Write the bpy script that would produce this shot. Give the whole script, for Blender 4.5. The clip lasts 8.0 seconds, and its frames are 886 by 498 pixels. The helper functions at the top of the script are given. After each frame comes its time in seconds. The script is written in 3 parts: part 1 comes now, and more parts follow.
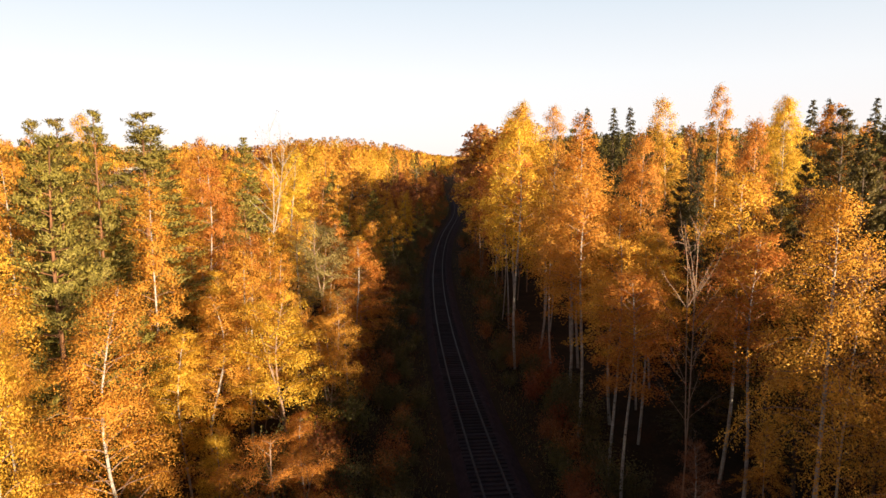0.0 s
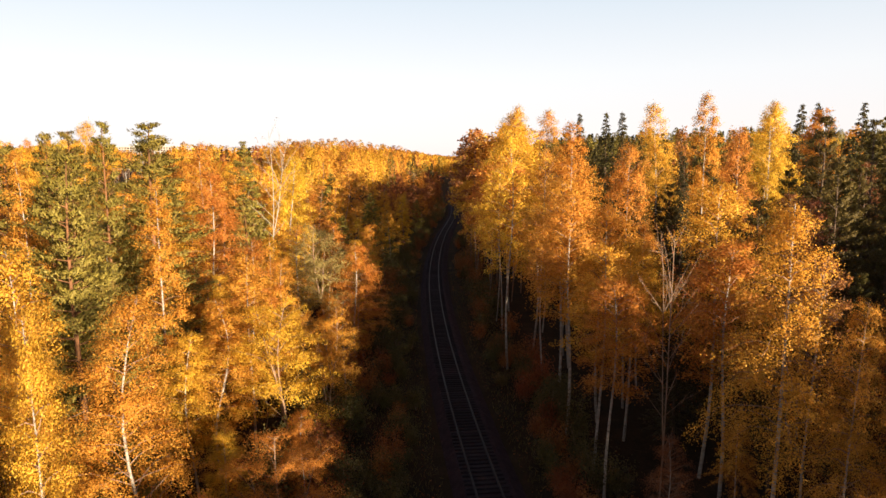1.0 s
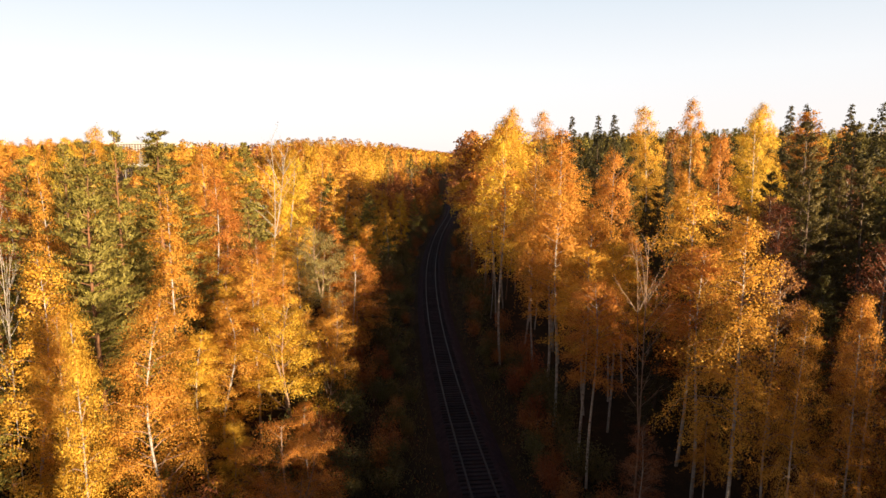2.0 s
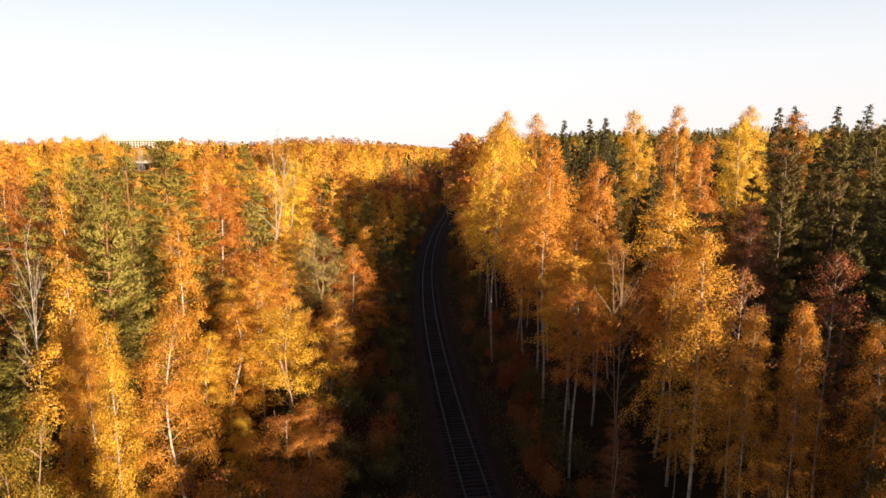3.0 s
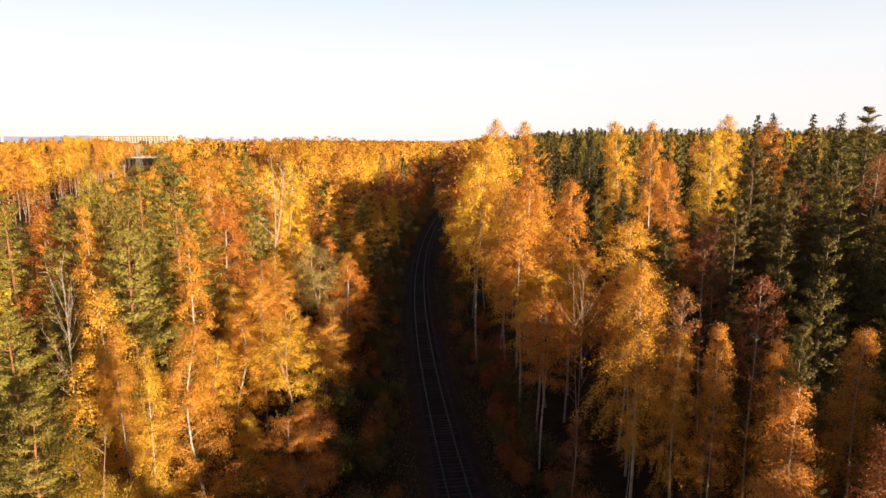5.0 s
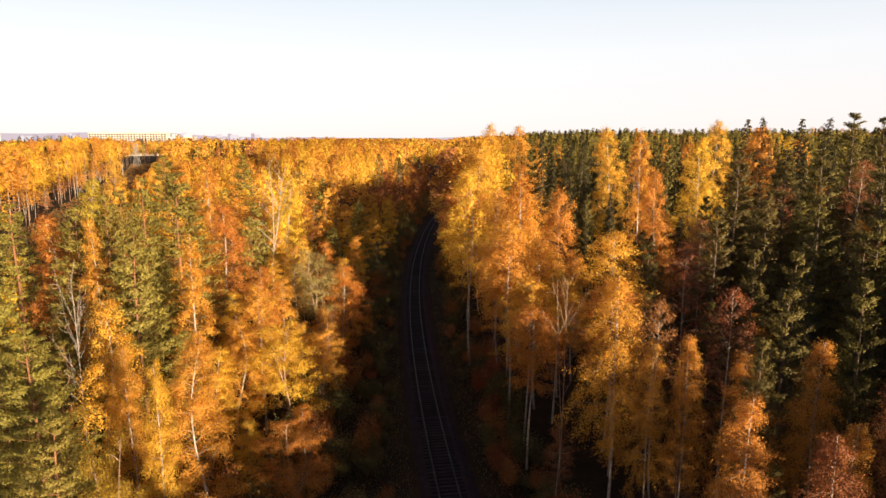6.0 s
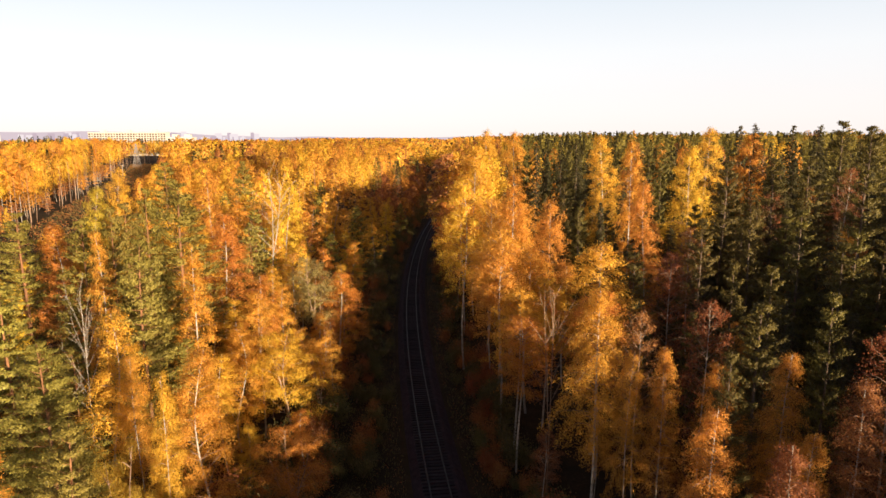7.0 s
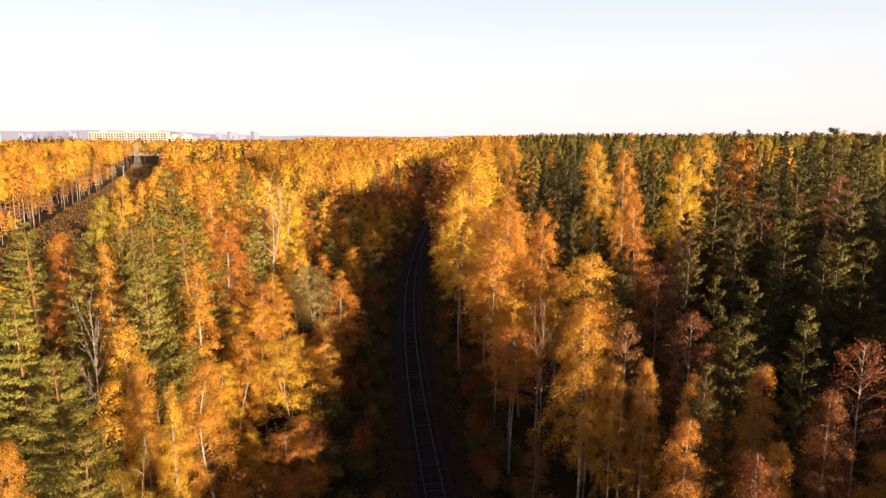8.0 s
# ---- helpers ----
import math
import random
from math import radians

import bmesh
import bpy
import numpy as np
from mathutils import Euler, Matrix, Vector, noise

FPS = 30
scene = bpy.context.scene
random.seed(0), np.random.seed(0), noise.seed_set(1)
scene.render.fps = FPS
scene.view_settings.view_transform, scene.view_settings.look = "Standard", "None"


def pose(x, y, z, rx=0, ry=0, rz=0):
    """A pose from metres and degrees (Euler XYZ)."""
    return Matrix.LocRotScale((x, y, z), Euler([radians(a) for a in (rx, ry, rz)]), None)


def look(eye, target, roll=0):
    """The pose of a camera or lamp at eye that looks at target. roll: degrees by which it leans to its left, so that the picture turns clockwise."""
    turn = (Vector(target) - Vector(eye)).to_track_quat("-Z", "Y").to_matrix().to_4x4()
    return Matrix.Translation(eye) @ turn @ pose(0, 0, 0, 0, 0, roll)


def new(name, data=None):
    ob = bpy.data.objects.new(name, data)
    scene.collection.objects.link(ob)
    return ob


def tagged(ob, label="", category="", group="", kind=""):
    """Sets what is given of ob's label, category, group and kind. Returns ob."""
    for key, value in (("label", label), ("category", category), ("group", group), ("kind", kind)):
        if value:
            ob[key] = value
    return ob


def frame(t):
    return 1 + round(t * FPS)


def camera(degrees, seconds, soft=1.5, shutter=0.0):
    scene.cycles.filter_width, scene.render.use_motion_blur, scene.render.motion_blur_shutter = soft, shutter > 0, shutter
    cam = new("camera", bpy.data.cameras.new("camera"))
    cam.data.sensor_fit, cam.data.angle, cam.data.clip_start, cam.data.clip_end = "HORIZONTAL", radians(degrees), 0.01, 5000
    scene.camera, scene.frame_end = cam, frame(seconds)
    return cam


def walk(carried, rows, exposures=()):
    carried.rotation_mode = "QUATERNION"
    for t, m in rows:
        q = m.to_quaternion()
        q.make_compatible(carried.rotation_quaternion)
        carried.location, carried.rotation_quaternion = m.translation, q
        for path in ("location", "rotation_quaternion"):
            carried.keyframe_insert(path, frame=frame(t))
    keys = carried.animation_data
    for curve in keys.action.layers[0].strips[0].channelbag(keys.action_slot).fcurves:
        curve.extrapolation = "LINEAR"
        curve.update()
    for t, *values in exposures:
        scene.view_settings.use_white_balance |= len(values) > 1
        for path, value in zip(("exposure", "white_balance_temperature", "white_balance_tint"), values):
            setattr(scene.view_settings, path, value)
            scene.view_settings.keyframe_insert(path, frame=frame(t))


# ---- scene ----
cam = camera(69.0, 8.0, soft=1.5)
PATH = [
    (0, (0.089, -3.322, 19.511), (0.051, -1.343, 19.23), -0.0),
    (0.5, (0.208, -4.163, 19.819), (0.175, -2.183, 19.539), -0.0),
    (1, (0.416, -5.34, 20.27), (0.385, -3.361, 19.987), 0.0),
    (1.5, (0.607, -6.675, 20.705), (0.579, -4.696, 20.416), -0.0),
    (3, (1.32, -10.921, 22.35), (1.297, -8.945, 22.041), -0.1),
    (3.5, (1.6, -12.335, 23.049), (1.579, -10.36, 22.734), -0.2),
    (4, (1.861, -13.659, 23.659), (1.843, -11.685, 23.339), -0.1),
    (4.5, (2.177, -14.834, 24.299), (2.16, -12.861, 23.975), -0.1),
    (6, (3.0, -17.982, 26.466), (2.992, -16.011, 26.126), -0.1),
    (6.5, (3.339, -18.884, 27.104), (3.331, -16.913, 26.764), -0.0),
    (7, (3.548, -19.846, 27.819), (3.542, -17.876, 27.477), -0.0),
    (7.5, (3.765, -20.802, 28.516), (3.76, -18.832, 28.171), 0.0),
    (8, (4.0, -21.69, 29.215), (3.994, -19.72, 28.869), 0.0),
]
walk(cam, [(t, look(eye, target, roll)) for t, eye, target, roll in PATH], [(0.0, 1.72), (8.0, 1.72)])

# ---- sky and sun: a low autumn sun behind the camera and to its right ----
SUN_HEADING, SUN_HEIGHT = -38.0, 10.5
world = bpy.data.worlds.new("world")
scene.world = world
world.use_nodes = True
sky = world.node_tree.nodes.new("ShaderNodeTexSky")
sky.sky_type, sky.sun_disc = "NISHITA", False
sky.sun_elevation, sky.sun_rotation = radians(SUN_HEIGHT), radians(180 + SUN_HEADING)
sky.air_density, sky.dust_density, sky.ozone_density = 0.7, 0.6, 1.0
back = world.node_tree.nodes["Background"]
haze = world.node_tree.nodes.new("ShaderNodeHueSaturation")
haze.inputs["Saturation"].default_value = 0.32
world.node_tree.links.new(sky.outputs["Color"], haze.inputs["Color"])
# a thin milky veil over the clear sky, thicker and warmer towards the horizon
aim, split = world.node_tree.nodes.new("ShaderNodeTexCoord"), world.node_tree.nodes.new("ShaderNodeSeparateXYZ")
veil, over = world.node_tree.nodes.new("ShaderNodeValToRGB"), world.node_tree.nodes.new("ShaderNodeMix")
over.data_type = "RGBA"
over.inputs[0].default_value = 0.8
for e, (p, c) in zip([veil.color_ramp.elements[0], veil.color_ramp.elements[1]] + [veil.color_ramp.elements.new(0.5) for _ in range(3)], ((0.0, (7.6, 6.8, 6.5)), (1.0, (0.7, 0.85, 1.5)), (0.12, (7.0, 7.0, 7.1)), (0.22, (5.6, 6.2, 6.8)), (0.48, (1.35, 1.5, 2.2)))):
    e.position, e.color = p, (*c, 1)
world.node_tree.links.new(aim.outputs["Generated"], split.inputs["Vector"])
world.node_tree.links.new(split.outputs["Z"], veil.inputs["Fac"])
world.node_tree.links.new(haze.outputs["Color"], over.inputs[6])
world.node_tree.links.new(veil.outputs["Color"], over.inputs[7])
world.node_tree.links.new(over.outputs[2], back.inputs["Color"])
back.inputs["Strength"].default_value = 0.046
sun_data = bpy.data.lights.new("sun", "SUN")
sun_data.energy, sun_data.angle, sun_data.color = 5.0, radians(0.6), (1.0, 0.81, 0.56)
sun = new("sun", sun_data)
sun_way = Vector((math.sin(radians(SUN_HEADING)), math.cos(radians(SUN_HEADING)), -math.tan(radians(SUN_HEIGHT))))
sun.matrix_world = look((0, 0, 0), sun_way)


# ---- materials ----
def material(name):
    m = bpy.data.materials.new(name)
    m.use_nodes = True
    nt = m.node_tree
    nt.nodes.clear()
    out = nt.nodes.new("ShaderNodeOutputMaterial")
    return m, nt, out


def node(nt, kind, **values):
    n = nt.nodes.new(kind)
    for key, value in values.items():
        n.inputs[key].default_value = value
    return n


def ramp(nt, factor, stops):
    r = nt.nodes.new("ShaderNodeValToRGB")
    while len(r.color_ramp.elements) < len(stops):
        r.color_ramp.elements.new(0.5)
    for e, (p, c) in zip(r.color_ramp.elements, stops):
        e.position, e.color = p, (*c, 1)
    nt.links.new(factor, r.inputs["Fac"])
    return r.outputs["Color"]


def leaf_material(name, dark, mid, light, glow=0.45, hue_spread=0.012, value_spread=0.2):
    """Leaves: every leaf its own tone, every tree its own cast, light shining through."""
    m, nt, out = material(name)
    geo, info = nt.nodes.new("ShaderNodeNewGeometry"), nt.nodes.new("ShaderNodeObjectInfo")
    colour = ramp(nt, geo.outputs["Random Per Island"], [(0.0, dark), (0.45, mid), (1.0, light)])
    hsv = node(nt, "ShaderNodeHueSaturation")
    for socket, low, high in (("Hue", 0.5 - hue_spread, 0.5 + hue_spread), ("Value", 1 - value_spread / 2, 1 + value_spread / 2)):
        mr = node(nt, "ShaderNodeMapRange")
        mr.inputs["To Min"].default_value, mr.inputs["To Max"].default_value = low, high
        nt.links.new(info.outputs["Random"], mr.inputs["Value"])
        nt.links.new(mr.outputs["Result"], hsv.inputs[socket])
    nt.links.new(colour, hsv.inputs["Color"])
    bsdf = node(nt, "ShaderNodeBsdfPrincipled", Roughness=0.55)
    bsdf.inputs["Specular IOR Level"].default_value = 0.25
    thin = node(nt, "ShaderNodeBsdfTranslucent")
    mix = node(nt, "ShaderNodeMixShader", Fac=glow)
    nt.links.new(hsv.outputs["Color"], bsdf.inputs["Base Color"])
    nt.links.new(hsv.outputs["Color"], thin.inputs["Color"])
    nt.links.new(bsdf.outputs[0], mix.inputs[1])
    nt.links.new(thin.outputs[0], mix.inputs[2])
    nt.links.new(mix.outputs[0], out.inputs["Surface"])
    return m


def rough_material(name, stops, scale, rough=0.85, fine=None, stretch=(1, 1, 1), bump=0.4, metal=0.0, spread=0.0):
    """Earth, bark, stone, metal: two scales of noise in real-world size, and a fine relief."""
    m, nt, out = material(name)
    coord = nt.nodes.new("ShaderNodeTexCoord")
    mapping = node(nt, "ShaderNodeMapping", Scale=stretch)
    nt.links.new(coord.outputs["Object"], mapping.inputs["Vector"])
    broad = node(nt, "ShaderNodeTexNoise", Scale=scale, Detail=6.0, Roughness=0.65)
    grain = node(nt, "ShaderNodeTexNoise", Scale=fine or scale * 9, Detail=4.0, Roughness=0.7)
    for n in (broad, grain):
        nt.links.new(mapping.outputs["Vector"], n.inputs["Vector"])
    mix = node(nt, "ShaderNodeMix")
    mix.inputs["Factor"].default_value = 0.45
    nt.links.new(broad.outputs["Fac"], mix.inputs["A"])
    nt.links.new(grain.outputs["Fac"], mix.inputs["B"])
    colour = ramp(nt, mix.outputs["Result"], stops)
    bsdf = node(nt, "ShaderNodeBsdfPrincipled", Roughness=rough, Metallic=metal)
    bsdf.inputs["Specular IOR Level"].default_value = 0.08 if rough > 0.8 else 0.4
    if spread:
        info, hsv, mr = nt.nodes.new("ShaderNodeObjectInfo"), node(nt, "ShaderNodeHueSaturation"), node(nt, "ShaderNodeMapRange")
        mr.inputs["To Min"].default_value, mr.inputs["To Max"].default_value = 1 - spread, 1 + spread
        nt.links.new(info.outputs["Random"], mr.inputs["Value"])
        nt.links.new(mr.outputs["Result"], hsv.inputs["Value"])
        nt.links.new(colour, hsv.inputs["Color"])
        colour = hsv.outputs["Color"]
    nt.links.new(colour, bsdf.inputs["Base Color"])
    relief = node(nt, "ShaderNodeBump", Strength=bump, Distance=0.05)
    nt.links.new(grain.outputs["Fac"], relief.inputs["Height"])
    nt.links.new(relief.outputs["Normal"], bsdf.inputs["Normal"])
    nt.links.new(bsdf.outputs[0], out.inputs["Surface"])
    return m


LEAF = {
    "gold": leaf_material("gold_leaves", (0.54, 0.24, 0.030), (0.68, 0.33, 0.042), (0.80, 0.43, 0.065)),
    "yellow": leaf_material("yellow_leaves", (0.60, 0.33, 0.030), (0.74, 0.43, 0.042), (0.84, 0.53, 0.07)),
    "amber": leaf_material("amber_leaves", (0.48, 0.19, 0.030), (0.62, 0.265, 0.042), (0.74, 0.35, 0.06)),
    "russet": leaf_material("russet_leaves", (0.21, 0.070, 0.030), (0.31, 0.110, 0.040), (0.42, 0.165, 0.052)),
    "lime": leaf_material("yellow_green_leaves", (0.34, 0.22, 0.025), (0.48, 0.32, 0.035), (0.60, 0.42, 0.055)),
    "willow": leaf_material("grey_green_leaves", (0.26, 0.19, 0.06), (0.35, 0.265, 0.09), (0.46, 0.36, 0.13)),
    "green": leaf_material("pine_needles", (0.15, 0.118, 0.024), (0.235, 0.182, 0.036), (0.31, 0.238, 0.048), 0.25, 0.012),
    "dark": leaf_material("spruce_needles", (0.030, 0.025, 0.009), (0.056, 0.045, 0.014), (0.095, 0.074, 0.022), 0.15, 0.012),
    # darker copy of the pine needles, with the right-hand woods' shade in its colour
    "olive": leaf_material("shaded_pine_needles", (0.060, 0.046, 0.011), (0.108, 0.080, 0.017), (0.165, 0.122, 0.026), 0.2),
    "brush": leaf_material("undergrowth_leaves", (0.062, 0.058, 0.022), (0.115, 0.098, 0.034), (0.17, 0.130, 0.040), 0.35),
}
BARK = {
    "birch": rough_material("birch_bark", [(0.36, (0.05, 0.04, 0.035)), (0.45, (0.25, 0.21, 0.175)), (0.62, (0.45, 0.40, 0.34))], 1.6, 0.7, 9.0, (1, 1, 3.0)),
    "pine": rough_material("pine_bark", [(0.35, (0.08, 0.045, 0.025)), (0.52, (0.18, 0.085, 0.04)), (0.68, (0.29, 0.14, 0.065))], 2.5, 0.85, 14.0, (1, 1, 0.4)),
    "spruce": rough_material("spruce_bark", [(0.35, (0.05, 0.035, 0.025)), (0.65, (0.16, 0.11, 0.08))], 3.0, 0.9, 16.0),
    "twig": rough_material("birch_twigs", [(0.35, (0.14, 0.08, 0.05)), (0.65, (0.34, 0.22, 0.15))], 3.0, 0.8),
    "snag": rough_material("bare_pale_wood", [(0.35, (0.20, 0.155, 0.12)), (0.65, (0.42, 0.36, 0.30))], 2.0, 0.75, 12.0),
}
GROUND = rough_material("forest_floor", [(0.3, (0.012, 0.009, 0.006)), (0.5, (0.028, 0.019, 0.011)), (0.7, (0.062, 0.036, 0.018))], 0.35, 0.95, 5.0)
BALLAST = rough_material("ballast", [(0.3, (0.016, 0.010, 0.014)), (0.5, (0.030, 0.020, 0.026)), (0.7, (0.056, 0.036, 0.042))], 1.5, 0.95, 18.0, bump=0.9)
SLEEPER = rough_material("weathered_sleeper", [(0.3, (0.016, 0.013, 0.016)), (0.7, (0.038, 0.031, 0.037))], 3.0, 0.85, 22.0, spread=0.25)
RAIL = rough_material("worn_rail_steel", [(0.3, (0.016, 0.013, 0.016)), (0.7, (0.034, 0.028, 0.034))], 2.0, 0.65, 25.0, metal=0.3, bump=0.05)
STEEL = rough_material("galvanised_steel", [(0.3, (0.16, 0.145, 0.14)), (0.7, (0.27, 0.245, 0.23))], 0.4, 0.6, 3.0)
CONCRETE = rough_material("pale_concrete_panels", [(0.3, (0.36, 0.33, 0.28)), (0.7, (0.46, 0.43, 0.38))], 0.05, 0.85, 0.7)
# A flat glowing colour that stands in for the air's haze.
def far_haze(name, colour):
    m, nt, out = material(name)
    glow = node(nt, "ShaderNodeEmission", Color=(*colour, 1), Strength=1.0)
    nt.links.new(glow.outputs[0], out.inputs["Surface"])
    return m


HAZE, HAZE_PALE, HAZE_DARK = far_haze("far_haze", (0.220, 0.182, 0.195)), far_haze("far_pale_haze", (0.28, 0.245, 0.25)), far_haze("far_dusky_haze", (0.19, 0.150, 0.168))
GLASS = rough_material("dark_window_glass", [(0.3, (0.05, 0.036, 0.03)), (0.7, (0.09, 0.065, 0.055))], 0.1, 0.35, 1.0)


# ---- plan ----
def track_x(y):
    """The railway's middle line: it bends gently to the right, then runs straight on."""
    return float(track_x_many(y))


def ease(v):
    v = np.clip(v, 0.0, 1.0)
    return v * v * (3 - 2 * v)


def ground_z(x, y):
    """Level along the railway, rising slowly under the woods."""
    x, y = np.asarray(x, float), np.asarray(y, float)
    yc = np.clip(y, -40, 430)
    off = np.abs(x - track_x_many(yc))
    rise = 4.0 * ease((y - 60) / 260) + 4.5 * ease((y - 35) / 85) * ease((x - 10) / 60)
    return -0.8 + rise * ease((off - 7) / 30) + 0.25 * np.sin(x * 0.31 + y * 0.17) * ease((off - 5) / 8)


def track_x_many(y):
    d = np.asarray(y, float) - 125.0
    e = np.clip(d - 60.0, 0.0, 75.0)
    bend = -3.15 + np.where(d < 0, 0.00067, 0.00052) * np.minimum(d, 60.0) ** 2
    return bend + 0.0624 * e - 0.00052 * e * e - 0.0156 * np.maximum(d - 135.0, 0.0)


def clearing_x(y):
    """The left edge of the power line's clearing."""
    return -121.0 - 0.34 * (y - 176.0) - 0.00017 * (y - 176.0) ** 2


def fill(me, pieces):
    """Fills a mesh from pieces: places, faces (one number of corners each) and the material's index."""
    verts, corners, sizes, index, at = [], [], [], [], 0
    for v, f, slot in pieces:
        verts.append(v), corners.append((f + at).ravel()), sizes.append(np.full(len(f), f.shape[1]))
        index.append(np.broadcast_to(slot, len(f)))
        at += len(v)
    verts, corners, sizes = np.concatenate(verts), np.concatenate(corners), np.concatenate(sizes)
    me.vertices.add(len(verts)), me.loops.add(len(corners)), me.polygons.add(len(sizes))
    me.vertices.foreach_set("co", verts.astype(np.float32).ravel())
    me.loops.foreach_set("vertex_index", corners.astype(np.int32))
    me.polygons.foreach_set("loop_start", (np.cumsum(sizes) - sizes).astype(np.int32))
    me.polygons.foreach_set("material_index", np.concatenate(index).astype(np.int32))
    me.update(calc_edges=True)


def mesh_object(name, verts, faces, mats, parent=None, label="", index=None, smooth=False):
    me = bpy.data.meshes.new(name)
    me.from_pydata(verts.tolist() if isinstance(verts, np.ndarray) else verts, [], faces.tolist() if isinstance(faces, np.ndarray) else faces)
    for m in mats if isinstance(mats, (list, tuple)) else [mats]:
        me.materials.append(m)
    if index is not None:
        me.polygons.foreach_set("material_index", np.asarray(index, dtype=np.int32))
    if smooth:
        me.polygons.foreach_set("use_smooth", np.ones(len(me.polygons), dtype=bool))
    ob = new(name, me)
    if parent is not None:
        ob.parent = parent
    if label:
        ob["label"] = label
    return ob


def part(name, bm, mat, parent, label=""):
    me = bpy.data.meshes.new(name)
    bm.to_mesh(me)
    bm.free()
    me.materials.append(mat)
    ob = new(name, me)
    ob.parent = parent
    if label:
        ob["label"] = label
    return ob


def box(bm, x0, y0, z0, x1, y1, z1):
    v = [bm.verts.new(p) for p in ((x0, y0, z0), (x1, y0, z0), (x1, y1, z0), (x0, y1, z0), (x0, y0, z1), (x1, y0, z1), (x1, y1, z1), (x0, y1, z1))]
    for f in ((0, 3, 2, 1), (4, 5, 6, 7), (0, 1, 5, 4), (1, 2, 6, 5), (2, 3, 7, 6), (3, 0, 4, 7)):
        bm.faces.new([v[i] for i in f])


def bar(bm, a, b, w):
    """A square bar from a to b."""
    a, b = Vector(a), Vector(b)
    d = (b - a).normalized()
    u = d.cross(Vector((0, 0, 1)) if abs(d.z) < 0.9 else Vector((1, 0, 0))).normalized() * w / 2
    v = d.cross(u)
    ring = [[bm.verts.new(p + s * u + t * v) for s, t in ((1, 1), (-1, 1), (-1, -1), (1, -1))] for p in (a, b)]
    for i in range(4):
        bm.faces.new((ring[0][i], ring[0][(i + 1) % 4], ring[1][(i + 1) % 4], ring[1][i]))
    bm.faces.new(ring[0][::-1])
    bm.faces.new(ring[1])


# ---- ground ----
def axis_steps(near, far, step, growth):
    v = [0.0]
    while v[-1] < far:
        v.append(v[-1] + (step if v[-1] < near else max(step, (v[-1] - near) * growth)))
    return np.array(v)


gx = axis_steps(60, 4300, 2.5, 0.12)
gx = np.r_[-gx[:0:-1], gx]
gy = axis_steps(140, 4300, 2.5, 0.12)
gy = np.r_[-axis_steps(60, 900, 4.0, 0.2)[:0:-1], gy]
X, Y = np.meshgrid(gx, gy)
Z = ground_z(X, Y)
n, k = len(gx), len(gy)
ids = np.arange(n * k).reshape(k, n)
quads = np.stack([ids[:-1, :-1], ids[:-1, 1:], ids[1:, 1:], ids[1:, :-1]], -1).reshape(-1, 4)
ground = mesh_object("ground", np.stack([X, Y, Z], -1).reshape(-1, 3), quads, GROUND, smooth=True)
tagged(ground, "dark forest floor covered with fallen leaves and moss", "ground", kind="structure")


# ---- railway ----
def sweep(name, profile, offset, y0, y1, step, mat, parent, label=""):
    """A profile of (across, height) drawn along the railway."""
    ys = np.arange(y0, y1, step)
    verts, faces, m = [], [], len(profile)
    for y in ys:
        dx = (track_x(y + 0.5) - track_x(y - 0.5))
        nrm = Vector((1, -dx, 0)).normalized()
        for u, z in profile:
            verts.append((track_x(y) + nrm.x * (u + offset), y + nrm.y * (u + offset), z))
    for i in range(len(ys) - 1):
        for j in range(m):
            a, b = i * m + j, i * m + (j + 1) % m
            faces.append((a, b, b + m, a + m))
    return mesh_object(name, verts, faces, mat, parent, label)


railway = tagged(new("railway_track"), "single railway track with rusty rails on weathered sleepers in brown ballast", "railway track", kind="structure")
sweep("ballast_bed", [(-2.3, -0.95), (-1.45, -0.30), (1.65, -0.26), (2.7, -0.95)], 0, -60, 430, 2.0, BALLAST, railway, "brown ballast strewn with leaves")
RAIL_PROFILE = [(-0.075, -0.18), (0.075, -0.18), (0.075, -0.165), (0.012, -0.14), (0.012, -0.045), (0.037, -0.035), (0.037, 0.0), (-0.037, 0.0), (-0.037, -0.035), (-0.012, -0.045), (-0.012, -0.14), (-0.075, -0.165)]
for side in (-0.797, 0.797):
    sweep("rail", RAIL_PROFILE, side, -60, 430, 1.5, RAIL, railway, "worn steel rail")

# ---- trees ----
def tube(points, radii, sides):
    """A tapered tube along points."""
    points, radii = np.asarray(points, float), np.asarray(radii, float)
    d = np.gradient(points, axis=0)
    d /= np.linalg.norm(d, axis=1, keepdims=True) + 1e-9
    ref = np.where(np.abs(d[:, 2:3]) < 0.9, [[0, 0, 1.0]], [[1.0, 0, 0]])
    u = np.cross(d, ref)
    u /= np.linalg.norm(u, axis=1, keepdims=True)
    v = np.cross(d, u)
    a = np.arange(sides) * 2 * np.pi / sides
    ring = points[:, None] + radii[:, None, None] * (np.cos(a)[None, :, None] * u[:, None] + np.sin(a)[None, :, None] * v[:, None])
    m = len(points)
    i = np.arange(m * sides).reshape(m, sides)
    j = np.roll(i, -1, axis=1)
    f = np.stack([i[:-1], j[:-1], j[1:], i[1:]], -1).reshape(-1, 4)
    return ring.reshape(-1, 3), f


def joined(pieces):
    """One mesh from several: its places, its faces (as lists) and which piece each face belongs to."""
    verts, faces, index, at = [], [], [], 0
    for i, (v, f) in enumerate(pieces):
        verts.append(v), faces.extend((f + at).tolist()), index.append(np.full(len(f), i))
        at += len(v)
    return np.concatenate(verts), faces, np.concatenate(index)


